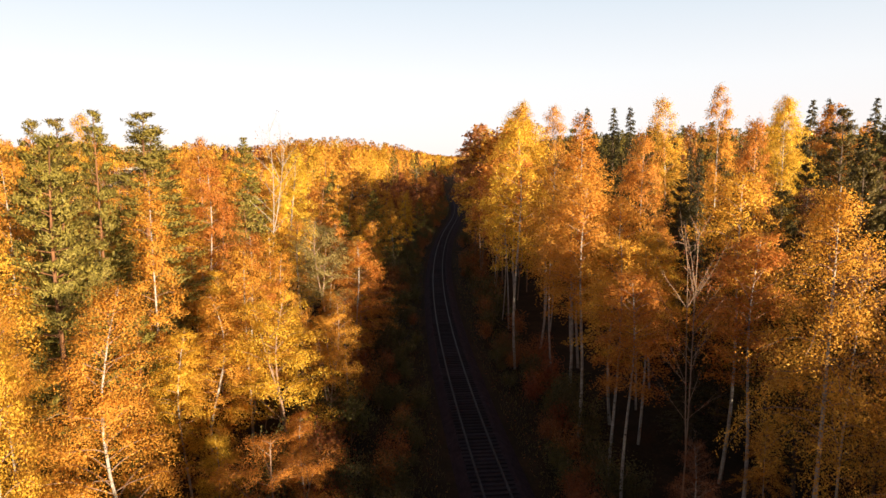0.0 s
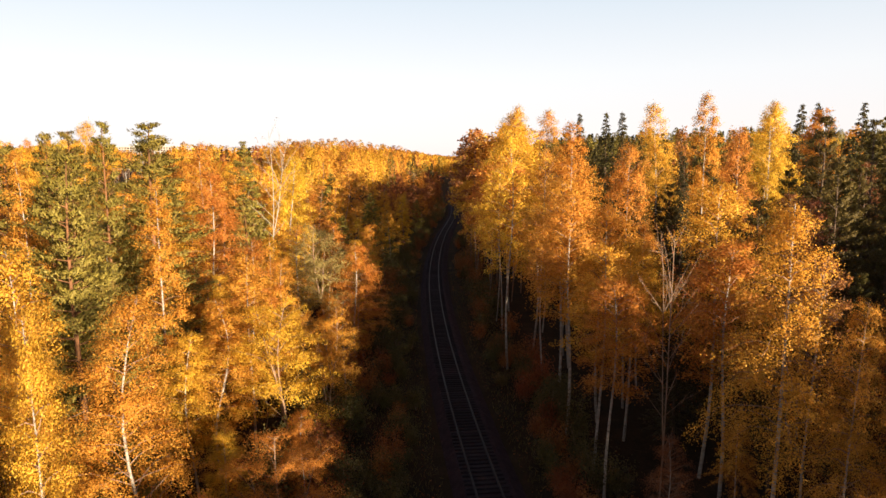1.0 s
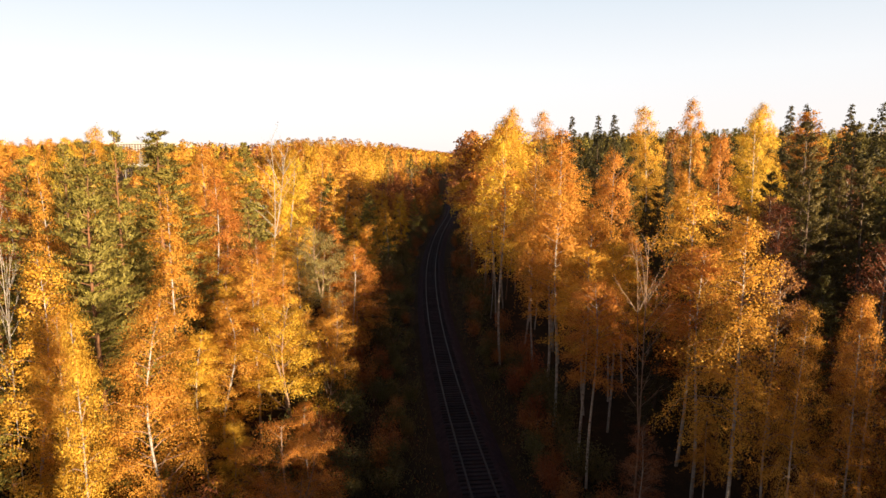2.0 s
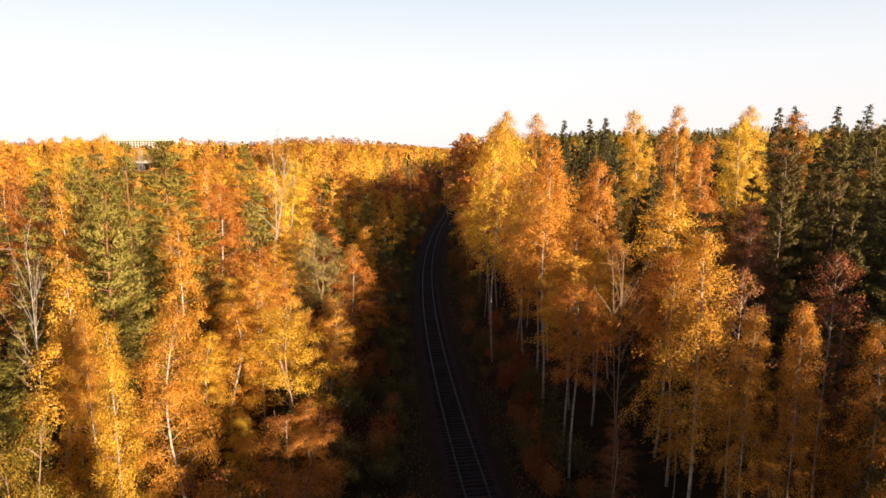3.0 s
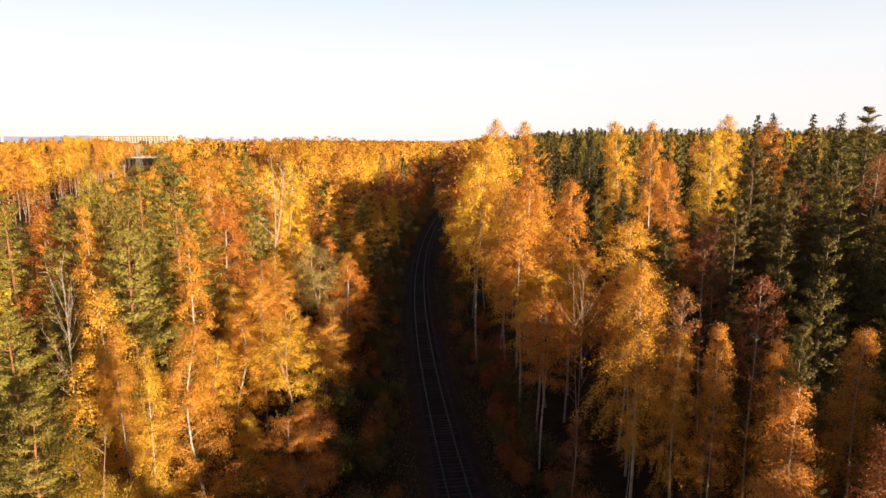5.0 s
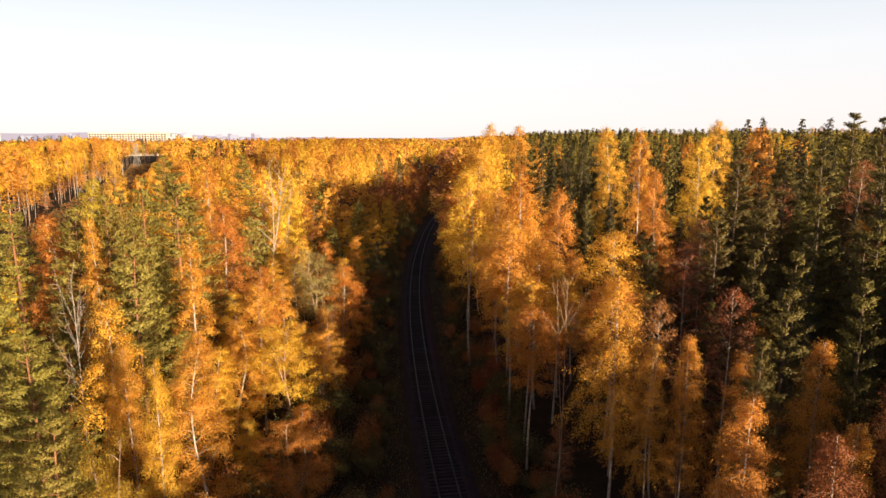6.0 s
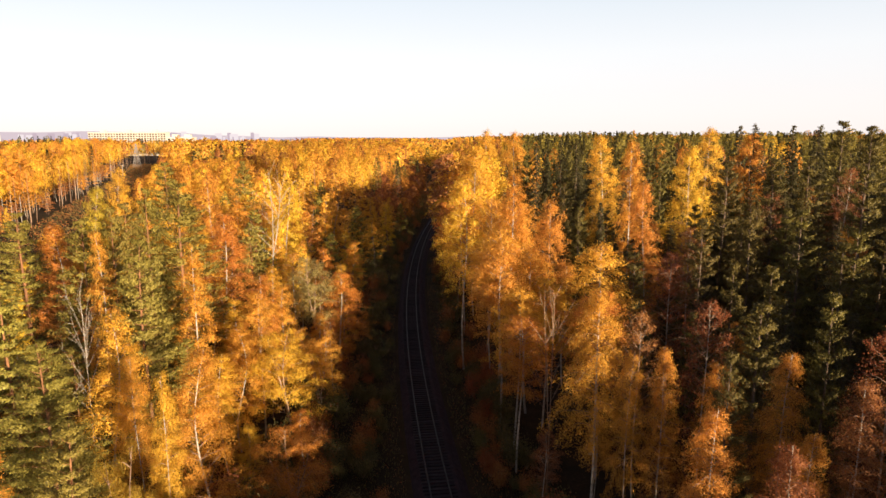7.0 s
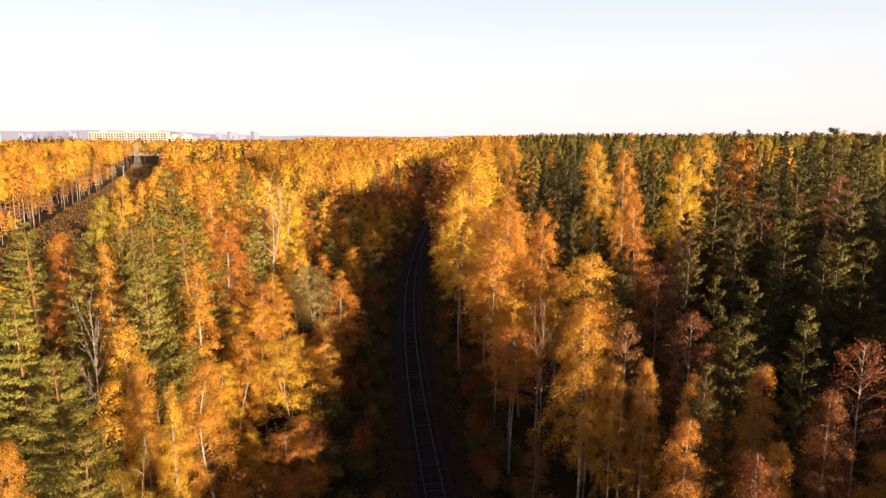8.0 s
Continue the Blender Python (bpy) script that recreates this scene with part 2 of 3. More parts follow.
def together(pieces):
    verts, faces, at = [], [], 0
    for v, f in pieces:
        verts.append(v), faces.append(f + at)
        at += len(v)
    return np.concatenate(verts), np.concatenate(faces)


def unit(v):
    return v / (np.linalg.norm(v, axis=-1, keepdims=True) + 1e-9)


def leaves(rng, centres, length, width, along, jitter, ways=None, aligned=0.0):
    """One small pointed blade a leaf, its long axis near 'along', its face turned more or less to 'ways'."""
    count = len(centres)
    a = unit(along + jitter * rng.normal(size=(count, 3)))
    flat = rng.normal(size=(count, 3))
    if ways is not None:
        flat = unit(flat) + aligned * ways
    b = unit(np.cross(a, flat))
    if ways is not None:
        a = unit(np.cross(flat, b))
    size = rng.uniform(0.7, 1.35, (count, 1))
    a, b = a * length * size / 2, b * width * size / 2
    v = np.stack([centres - a + b, centres - a - b, centres + a], 1).reshape(-1, 3)
    return v, np.arange(count * 3).reshape(-1, 3)


def facing(v, f, ways):
    """Turns every leaf's face to the side that its way points to."""
    a, b, c = v[f[:, 0]], v[f[:, 1]], v[f[:, 2]]
    away = (np.cross(b - a, c - a) * ways).sum(1) < 0
    f = f.copy()
    f[away] = f[away][:, ::-1]
    return f


# Shapes at a height of 18 m: where the crown begins (share of the height), its half width, limbs and the twigs on each, how both rise or hang, and how loosely the leaves sit.
SHAPES = {
    "birch": dict(base=0.26, radius=2.6, limbs=52, twigs=9, rise=0.85, droop=0.45, full=0.35, taper=1.35, fork=0, hang=-0.35, loose=0.20),
    "slim": dict(base=0.20, radius=2.1, limbs=52, twigs=8, rise=0.8, droop=0.5, full=0.20, taper=1.0, fork=0, hang=-0.5, loose=0.17),
    "tall": dict(base=0.42, radius=2.6, limbs=48, twigs=9, rise=0.9, droop=0.4, full=0.45, taper=1.6, fork=0, hang=-0.35, loose=0.20),
    "mast": dict(base=0.50, radius=2.5, limbs=44, twigs=8, rise=0.9, droop=0.3, full=0.45, taper=1.9, fork=0, hang=-0.3, loose=0.20),
    "broad": dict(base=0.14, radius=3.0, limbs=56, twigs=9, rise=0.9, droop=0.25, full=0.5, taper=1.9, fork=3, hang=0.1, loose=0.22),
    "thin": dict(base=0.36, radius=2.2, limbs=60, twigs=7, rise=1.0, droop=0.3, full=0.5, taper=1.8, fork=0, hang=0.0, loose=0.17),
    "lone": dict(base=0.50, radius=2.4, limbs=54, twigs=9, rise=0.7, droop=0.7, full=0.16, taper=1.0, fork=0, hang=-0.55, loose=0.15),
    "snag": dict(base=0.40, radius=2.6, limbs=30, twigs=4, rise=1.4, droop=0.0, full=0.5, taper=2.0, fork=1, hang=0.3, loose=0.14),
    "pine": dict(base=0.24, radius=2.7, limbs=104, twigs=11, rise=0.30, droop=-0.10, full=0.2, taper=1.0, fork=0, hang=0.25, loose=0.10),
    "fir": dict(base=0.10, radius=2.8, limbs=92, twigs=11, rise=0.45, droop=-0.05, full=0.2, taper=1.0, fork=0, hang=0.20, loose=0.09),
    "spruce": dict(base=0.08, radius=2.7, limbs=130, twigs=9, rise=-0.10, droop=0.12, full=0.05, taper=1.0, fork=0, hang=-0.25, loose=0.09),
}
COUNT = {"tall": 24000, "mast": 22000, "birch": 29000, "slim": 24000, "lone": 17000, "broad": 29000, "thin": 10000, "snag": 500, "pine": 30000, "fir": 32000, "spruce": 28000}
# for each level of detail: share of the leaves, their size, sides of the stems, share of the limbs and of the twigs, how far leaves face outward
DETAIL = {0: (2.0, 0.046, 6, 1.0, 1.0, 0.5), 1: (0.85, 0.072, 4, 0.85, 0.85, 0.7), 2: (0.27, 0.135, 3, 0.6, 0.6, 1.0), 3: (0.014, 0.65, 3, 0.25, 0.4, 0.8), 4: (0.088, 0.225, 3, 0.5, 0.5, 1.1)}
H0 = 18.0


def grow(kind, seed, lod):
    """Meshes of one tree: trunk, limbs, foliage."""
    s, rng = SHAPES[kind], np.random.default_rng(seed * 17 + len(kind) * 101)
    share, size, sides, limb_share, twig_share, aligned = DETAIL[lod]
    conifer = kind in ("pine", "fir", "spruce")
    z = np.linspace(0, 1, 11)
    sway = rng.normal(size=(2, 3)) * (0.10 if conifer else 0.22)
    bend = lambda t: np.stack([H0 * 0.05 * (sway[i, 0] * t + sway[i, 1] * np.sin(3.1 * t) + sway[i, 2] * np.sin(6.0 * t)) for i in (0, 1)], -1)  # noqa: E731
    trunk_points = np.c_[bend(z), z * H0 * 0.99]
    thick = 0.16 if conifer else 0.055 if kind == "snag" else 0.09
    thick *= 1.0 if lod < 2 else 0.6
    trunk = [tube(trunk_points, thick * (1 - z) ** 0.75 + 0.012, max(sides + 1, 4))]
    stems = []
    for i in range(s["fork"]):
        a, h = rng.uniform(0, 6.28), rng.uniform(0.2, 0.5)
        t = np.linspace(0, 1, 6)
        foot = np.r_[bend(np.array([h]))[0], h * H0]
        out = np.array([np.cos(a), np.sin(a), 0]) * s["radius"] * rng.uniform(0.45, 0.7)
        pts = foot + out * (t ** 0.8)[:, None] + np.array([0, 0, 1.0]) * (t * H0 * (0.9 - h) * rng.uniform(0.8, 1.0))[:, None]
        trunk.append(tube(pts, (0.045 if kind == "snag" else 0.07) * (1 - t) + 0.010, max(sides, 4)))
        stems.append(pts)
    limbs, wood = [], []
    total = int(s["limbs"] * (limb_share ** 0.5 if conifer else limb_share))
    for i in range(total):
        u = (i + rng.uniform(0, 1)) / total
        u = u ** (0.9 if not conifer else 1.0)
        if kind == "fir":
            u = min(max((int(u * 14) + 0.5 + rng.normal() * 0.14) / 14, 0.0), 0.99)
        if kind == "pine":
            u = (int(u * 19) + 0.5 + rng.normal() * 0.30) / 19
            u = min(max(u, 0.0), 0.99)
        h = s["base"] + (0.985 - s["base"]) * u
        if kind == "spruce":
            prof = (1 - u) ** 0.8 * rng.uniform(0.8, 1.12) + 0.03
        elif kind == "fir":
            prof = min(1.0, 0.75 + 1.5 * u) * (1 - u) ** 0.72 * rng.uniform(0.7, 1.15) + 0.03
        elif kind == "pine":
            prof = min(1.0, 0.6 + 1.8 * u) * (1 - u ** (0.85, 1.0, 1.2)[seed % 3]) ** 0.75 * rng.uniform(0.75, 1.15) + 0.04
        else:
            peak = s["full"]
            prof = (min(1.0, 0.35 + 0.65 * u / max(peak * 0.6, 0.05))) * (1 - u ** s["taper"]) ** 0.75 * rng.uniform(0.72, 1.18) + 0.10
        reach = s["radius"] * prof
        a = i * 2.399 + rng.normal() * 0.5
        out = np.array([np.cos(a), np.sin(a), 0.0])
        if stems and rng.uniform() < 0.6:
            st = stems[rng.integers(len(stems))]
            foot = st[min(len(st) - 1, int(u * len(st)))]
        else:
            foot = np.r_[bend(np.array([h]))[0], h * H0]
        t = np.linspace(0, 1, 5)
        rise = s["rise"] * reach * rng.uniform(0.7, 1.3) * (0.5 + 0.8 * u if not conifer else 0.3 + 1.7 * u * u)
        pts = foot + out * (reach * t)[:, None] + np.array([0, 0, 1.0]) * (rise * t - s["droop"] * reach * t ** 2.4)[:, None]
        pts += rng.normal(size=(5, 3)) * 0.05 * reach * t[:, None]
        limbs.append(pts)
        if lod < 3 or i % 3 == 0:
            wood.append(tube(pts[:: 1 if lod == 0 else 2], (0.026 * (1 - t) + 0.006)[:: 1 if lod == 0 else 2] * (0.8 if kind == "snag" else 1.0), 3))
        if kind == "snag" or kind == "thin" and lod < 2:
            for _ in range(4):
                q = rng.uniform(0.25, 0.95)
                foot2 = foot + (pts[-1] - foot) * q
                tip = foot2 + unit(out + np.array([0, 0, 1.1]) + 0.8 * rng.normal(size=3)) * reach * rng.uniform(0.25, 0.5)
                wood.append(tube(np.stack([foot2, (foot2 + tip) / 2 + rng.normal(size=3) * 0.04, tip]), [0.014, 0.010, 0.005], 3))
    limbs = np.array(limbs)
    count, k = int(COUNT[kind] * share), max(3, int(s["twigs"] * twig_share))
    chord = limbs[:, -1] - limbs[:, 0]
    lens = np.linalg.norm(chord, axis=1)
    low = {"pine": 0.25, "fir": 0.15, "spruce": 0.10}.get(kind, 0.22)
    spot = low + (1 - low) * (np.arange(k) + rng.uniform(0, 1, (len(limbs), k))) / k
    seg = np.clip((spot * 4).astype(int), 0, 3)
    w = (spot * 4 - seg)[..., None]
    rows = np.arange(len(limbs))[:, None]
    foot = limbs[rows, seg] * (1 - w) + limbs[rows, seg + 1] * w
    ahead = unit(chord)[:, None, :]
    across = unit(np.cross(unit(chord), [0, 0, 1.0]))[:, None, :] * (np.where(np.arange(k) % 2, 1.0, -1.0)[None, :] * rng.uniform(0.3, 1.1, (len(limbs), k)))[..., None]
    way = unit(0.75 * ahead + across + np.array([0, 0, s["hang"]]) + (0.18 if conifer else 0.5) * rng.normal(size=foot.shape))
    reach = lens[:, None] * (0.45 * (1 - spot) + (0.22 if conifer else 0.24)) + (0.16 if conifer else 0.24)
    reach *= rng.uniform(0.6, 1.3, reach.shape)
    weight = (reach * rng.uniform(0.4, 1.5, reach.shape)).ravel()
    pick = rng.choice(weight.size, count, p=weight / weight.sum())
    along = rng.uniform(0, 1, count) ** (0.6 if kind in ("pine", "fir") else 0.8)
    loose = rng.normal(size=(count, 3)) * s["loose"] * (1.0 if lod < 2 else 1.25) * np.array([1, 1, 0.6 if conifer else 0.9])
    way, out_to = way.reshape(-1, 3)[pick], reach.ravel()[pick]
    centre = foot.reshape(-1, 3)[pick] + way * (out_to * along)[:, None] + loose * (1.2 - 0.5 * along)[:, None]
    if not conifer:
        centre[:, 2] -= 0.35 * out_to * along ** 2
    outward = unit(centre - np.c_[bend(np.clip(centre[:, 2] / H0, 0, 1)), centre[:, 2] - 0.9])
    puff = unit(0.8 * outward + 0.45 * loose / s["loose"] + 0.12 * rng.normal(size=(count, 3)) + np.array([0, 0, 0.1]))
    if kind in ("pine", "fir"):
        v, f = leaves(rng, centre, size * 2.0, size * 0.75, way + 0.3 * outward + np.array([0, 0, 0.3]), 0.45, puff, aligned)
    elif kind == "spruce":
        v, f = leaves(rng, centre, size * 2.2, size * 0.75, way + np.array([0, 0, -0.2]), 0.4, puff, aligned)
    else:
        v, f = leaves(rng, centre, size * 1.25, size, np.array([0, 0, -0.7]), 0.8, puff, aligned)
    return together(trunk), together(wood), (v, facing(v, f, puff), np.repeat(puff, 3, axis=0))


PROTO = {}
LEAF_WORDS = {"gold": "golden", "yellow": "bright yellow", "amber": "amber orange", "russet": "russet brown", "lime": "yellow-green", "willow": "grey-green"}
NAMES = {"birch": "birch_tree", "lone": "birch_tree", "slim": "birch_tree", "thin": "birch_tree", "broad": "aspen_tree", "snag": "bare_tree", "tall": "birch_tree", "mast": "birch_tree", "pine": "pine_tree", "fir": "pine_tree", "spruce": "spruce_tree"}


def tree_label(kind, colour):
    if kind == "pine":
        return "Scots pine with orange-brown trunk and tufts of green needles"
    if kind == "fir":
        return "young conical pine with upswept tiers of olive needles darkened for shade"
    if kind == "spruce":
        return "dark green conical spruce standing among the autumn trees"
    if kind == "snag":
        return "nearly bare tree with pale forked trunk and thin branches"
    if kind == "broad":
        return f"bushy broadleaf tree with dense {LEAF_WORDS[colour]} autumn leaves"
    if kind == "thin":
        return f"sparse birch with pale trunk, bare twigs and few {LEAF_WORDS[colour]} leaves"
    return f"tall birch with white trunk and {LEAF_WORDS[colour]} autumn leaves"


def tree_materials(kind, colour):
    if kind in ("pine", "fir", "spruce"):
        wood = BARK["pine" if kind == "pine" else "spruce"]
        return wood, wood, LEAF["dark" if kind == "spruce" else colour]
    if kind == "snag":
        return (BARK["snag"], BARK["snag"], LEAF["russet"]) if colour == "white" else (BARK["twig"], BARK["twig"], LEAF["russet"])
    return BARK["twig" if kind == "broad" else "birch"], BARK["twig"], LEAF[colour]


def rounded(me, normals):
    """Shades the leaves by the puff of foliage that they belong to."""
    me.polygons.foreach_set("use_smooth", np.ones(len(me.polygons), dtype=bool))
    me.normals_split_custom_set_from_vertices(normals.tolist())


def prototype(kind, variant, lod):
    """The two meshes of a tree: its trunk with the limbs, and its crown of leaves."""
    key = (kind, variant, lod)
    if key not in PROTO:
        trunk, wood, crown = grow(kind, variant + 1, lod)
        stem = bpy.data.meshes.new("trunk")
        stem.materials.append(None), stem.materials.append(None)
        fill(stem, [(*trunk, 0), (*wood, 1)])
        stem.polygons.foreach_set("use_smooth", np.ones(len(stem.polygons), dtype=bool))
        top = bpy.data.meshes.new("crown")
        top.materials.append(None)
        fill(top, [(crown[0], crown[1], 0)])
        rounded(top, crown[2])
        PROTO[key] = (stem, top, (trunk, wood, crown))
    return PROTO[key]


STANDING, SPARE = [], []


def plant(kind, colour, x, y, top, radius=0.0, variant=None, lod=None, group="", spare=False):
    """A tree whose top is 'top' metres above the rails. spare: one of the many that are joined into one piece of woods."""
    z = float(ground_z(x, y))
    h = (top - z) * 1.01
    rng = random.Random(int(x * 131 + y * 977))
    variant = rng.randrange(3) if variant is None else variant
    away = math.hypot(x - 2, y + 8)
    lod = (0 if away < 34 else 1 if away < 74 or radius and away < 128 else 2) if lod is None else lod
    variant = variant % 2 if lod == 0 else variant
    wide = 1.1 * radius / SHAPES[kind]["radius"] if radius else 1.32 * h / H0
    m = pose(x, y, z - 0.05, 0, 0, rng.uniform(0, 360)) @ Matrix.Diagonal((wide, wide, h / H0, 1))
    stem, crown, arrays = prototype(kind, variant, lod)
    bark, twig, leaf = tree_materials(kind, colour)
    if kind == "tall" and lod > 1:
        bark = twig
    if spare:
        SPARE.append((m, arrays, (bark, twig, leaf)))
        return None
    tree = new(NAMES[kind])
    tree.empty_display_size = 0.5
    tree.matrix_basis = m
    for name, me, mats in (("trunk", stem, (bark, twig)), ("crown", crown, (leaf,))):
        ob = new(name, me)
        ob.parent = tree
        for slot, mat in zip(ob.material_slots, mats):
            slot.link = "OBJECT"
            slot.material = mat
    tagged(tree, tree_label(kind, colour), "tree", group or ("conifers" if kind in ("pine", "fir", "spruce") else "autumn trees"))
    STANDING.append((x, y, top, radius or 2.5, kind))
    return tree


# trees that stand out, beside the left of the railway, then beside the right
plant("pine", "green", -43.4, 50.0, 19.7, 4.1)
plant("birch", "amber", -34.8, 42.0, 19.4, 2.4)
plant("pine", "green", -27.9, 35.0, 20.9, 3.4)
plant("slim", "yellow", -28.8, 47.6, 21.3, 1.3)
plant("birch", "yellow", -28.2, 41.0, 20.2, 1.4)
plant("birch", "yellow", -38.7, 64.0, 23.9, 2.3)
plant("birch", "lime", -39.5, 60.0, 21.7, 2.3)
plant("pine", "green", -45.1, 92.0, 23.5, 4.3)
plant("pine", "green", -24.7, 48.0, 23.0, 4.9)
plant("birch", "amber", -23.0, 57.0, 18.8, 3.0)
plant("birch", "gold", -35.5, 86.0, 22.0, 3.1)
plant("pine", "green", -37.6, 112.0, 23.0, 3.4)
plant("birch", "yellow", -22.4, 87.0, 20.2, 3.5)
plant("snag", "white", -21.5, 72.0, 23.4, 3.0)
plant("slim", "gold", -19.4, 36.8, 18.1, 2.2)
plant("birch", "amber", -13.6, 38.0, 13.6, 2.4)
plant("broad", "yellow", -9.7, 33.0, 12.0, 2.5)
plant("broad", "willow", -12.3, 54.0, 14.2, 3.0)
plant("birch", "amber", -8.8, 55.0, 12.0, 2.9)
plant("pine", "green", -19.1, 27.0, 20.4, 3.1)
plant("snag", "white", -21.3, 23.0, 17.8, 1.4)
plant("birch", "gold", -18.8, 21.5, 16.3, 2.4)
plant("slim", "yellow", -10.4, 10.5, 16.2, 1.3)
plant("birch", "gold", -10.9, 17.2, 15.3, 2.4)
plant("broad", "lime", -9.4, 5.0, 15.3, 1.4)
plant("birch", "gold", -13.2, 2.0, 17.2, 1.3)
plant("pine", "green", -23.3, 18.0, 18.8, 3.5)
plant("pine", "green", -18.1, 13.0, 17.1, 2.8)
plant("pine", "green", -12.6, 6.0, 15.8, 2.4)
plant("broad", "amber", -7.2, 21.0, 8.4, 2.2)
plant("birch", "amber", -15.0, 35.0, 11.2, 2.5)
plant("slim", "amber", -24.6, 31.5, 20.3, 1.7)
plant("pine", "green", -25.4, 38.0, 22.0, 3.1)
plant("pine", "green", -25.9, 43.0, 22.9, 2.6)
plant("pine", "green", -25.7, 36.0, 21.7, 2.4)
plant("birch", "gold", -16.3, 19.0, 14.2, 1.4)
plant("tall", "yellow", 5.9, 57.0, 22.6, 3.2)
plant("thin", "amber", 9.1, 55.0, 20.8, 2.0)
plant("slim", "gold", 12.0, 57.0, 23.5, 2.6)
plant("tall", "yellow", 8.2, 82.0, 25.9, 3.0)
plant("birch", "yellow", 11.9, 112.0, 28.9, 3.4)
plant("birch", "gold", 18.1, 118.0, 28.6, 3.8)
plant("birch", "yellow", 5.4, 125.0, 24.7, 3.7)
plant("spruce", "green", 19.5, 94.0, 27.0, 2.6)
plant("spruce", "green", 24.9, 100.0, 27.5, 3.1)
plant("spruce", "green", 28.5, 104.0, 27.8, 3.1)
plant("birch", "gold", 30.6, 94.0, 28.1, 3.4)
plant("slim", "gold", 29.6, 70.0, 27.4, 2.5)
plant("birch", "amber", 26.4, 54.0, 22.8, 2.4)
plant("birch", "yellow", 39.8, 77.0, 26.2, 3.5)
plant("birch", "gold", 54.6, 107.0, 29.4, 3.5)
plant("birch", "amber", 63.5, 108.0, 28.5, 3.6)
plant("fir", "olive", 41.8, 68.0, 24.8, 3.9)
plant("spruce", "green", 67.6, 122.0, 30.5, 3.6)
plant("spruce", "green", 71.5, 124.0, 30.8, 3.7)
plant("spruce", "green", 76.8, 118.0, 30.5, 3.5)
plant("spruce", "green", 78.8, 112.0, 30.3, 3.6)
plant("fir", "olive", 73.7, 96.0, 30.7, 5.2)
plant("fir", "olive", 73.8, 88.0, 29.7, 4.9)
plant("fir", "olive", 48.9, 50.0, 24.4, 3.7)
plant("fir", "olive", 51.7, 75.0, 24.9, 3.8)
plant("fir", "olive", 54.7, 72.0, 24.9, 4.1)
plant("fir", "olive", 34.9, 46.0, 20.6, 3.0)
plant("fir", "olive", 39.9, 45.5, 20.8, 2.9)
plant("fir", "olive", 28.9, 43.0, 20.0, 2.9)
plant("spruce", "green", 21.6, 54.5, 20.6, 1.6)
plant("tall", "amber", 14.8, 47.0, 21.0, 2.3)
plant("tall", "gold", 16.9, 35.5, 18.5, 3.0)
plant("lone", "gold", 12.9, 19.0, 18.6, 2.5)
plant("fir", "olive", 20.8, 38.0, 17.6, 2.9)
plant("thin", "russet", 24.6, 38.0, 17.3, 2.2)
plant("fir", "olive", 25.0, 27.0, 18.7, 2.1)
plant("fir", "olive", 26.2, 24.0, 19.1, 2.5)
plant("fir", "olive", 23.1, 18.7, 17.8, 2.9)
plant("thin", "russet", 21.7, 22.5, 16.8, 1.8)
plant("fir", "olive", 18.3, 12.0, 17.0, 1.8)
plant("lone", "amber", 19.0, 15.0, 15.2, 1.8)
plant("lone", "amber", 15.7, 7.5, 15.9, 1.9)
plant("lone", "russet", 17.9, 5.4, 15.2, 1.8)
plant("lone", "amber", 20.0, 6.8, 15.0, 1.3)
plant("lone", "russet", 23.8, 9.3, 16.5, 1.9)
plant("thin", "russet", 29.3, 16.0, 16.8, 2.0)
plant("fir", "olive", 41.2, 38.0, 19.5, 3.1)
plant("fir", "olive", 39.0, 37.0, 18.6, 2.7)
plant("fir", "olive", 43.6, 38.0, 19.8, 2.8)
plant("fir", "olive", 27.6, 19.0, 18.4, 2.2)
plant("lone", "amber", 22.8, 14.4, 16.1, 1.7)
plant("snag", "grey", 11.7, 28.0, 16.3, 1.9)
plant("lone", "amber", 16.2, 15.5, 16.0, 1.4)
plant("lone", "amber", 14.6, 16.5, 15.4, 1.4)
plant("thin", "russet", 17.5, 24.0, 15.7, 1.6)


# ---- the woods between them, with unseen trees that cast shade ----
marks = np.array([(x, y, top) for x, y, top, _, _ in STANDING])


def canopy(x, y):
    """How high the woods stand at a place, from the trees that stand out there."""
    w = 1.0 / ((marks[:, 0] - x) ** 2 + (marks[:, 1] - y) ** 2 + 9.0) ** 1.5
    return float((w * marks[:, 2]).sum() / w.sum())


GRID = {}


def room(x, y, gap):
    cx, cy = int(x // 5), int(y // 5)
    for i in (-1, 0, 1):
        for j in (-1, 0, 1):
            for px, py in GRID.get((cx + i, cy + j), ()):
                if (px - x) ** 2 + (py - y) ** 2 < gap * gap:
                    return False
    GRID.setdefault((cx, cy), []).append((x, y))
    return True


for x, y, *_ in STANDING:
    GRID.setdefault((int(x // 5), int(y // 5)), []).append((x, y))


def lane_left(y):
    return -8.5 - 6.0 * float(ease((42 - y) / 32)) + 2.5 * float(ease((y - 110) / 40))


def wooded(x, y):
    off = x - float(track_x_many(min(y, 430)))
    if y < 430 and (lane_left(y) if y < 175 else -6.5) < off < (6.3 if y < 130 else 5.5):
        return False
    return not (95 < y < 570 and -2 < x - clearing_x(y) < 30)


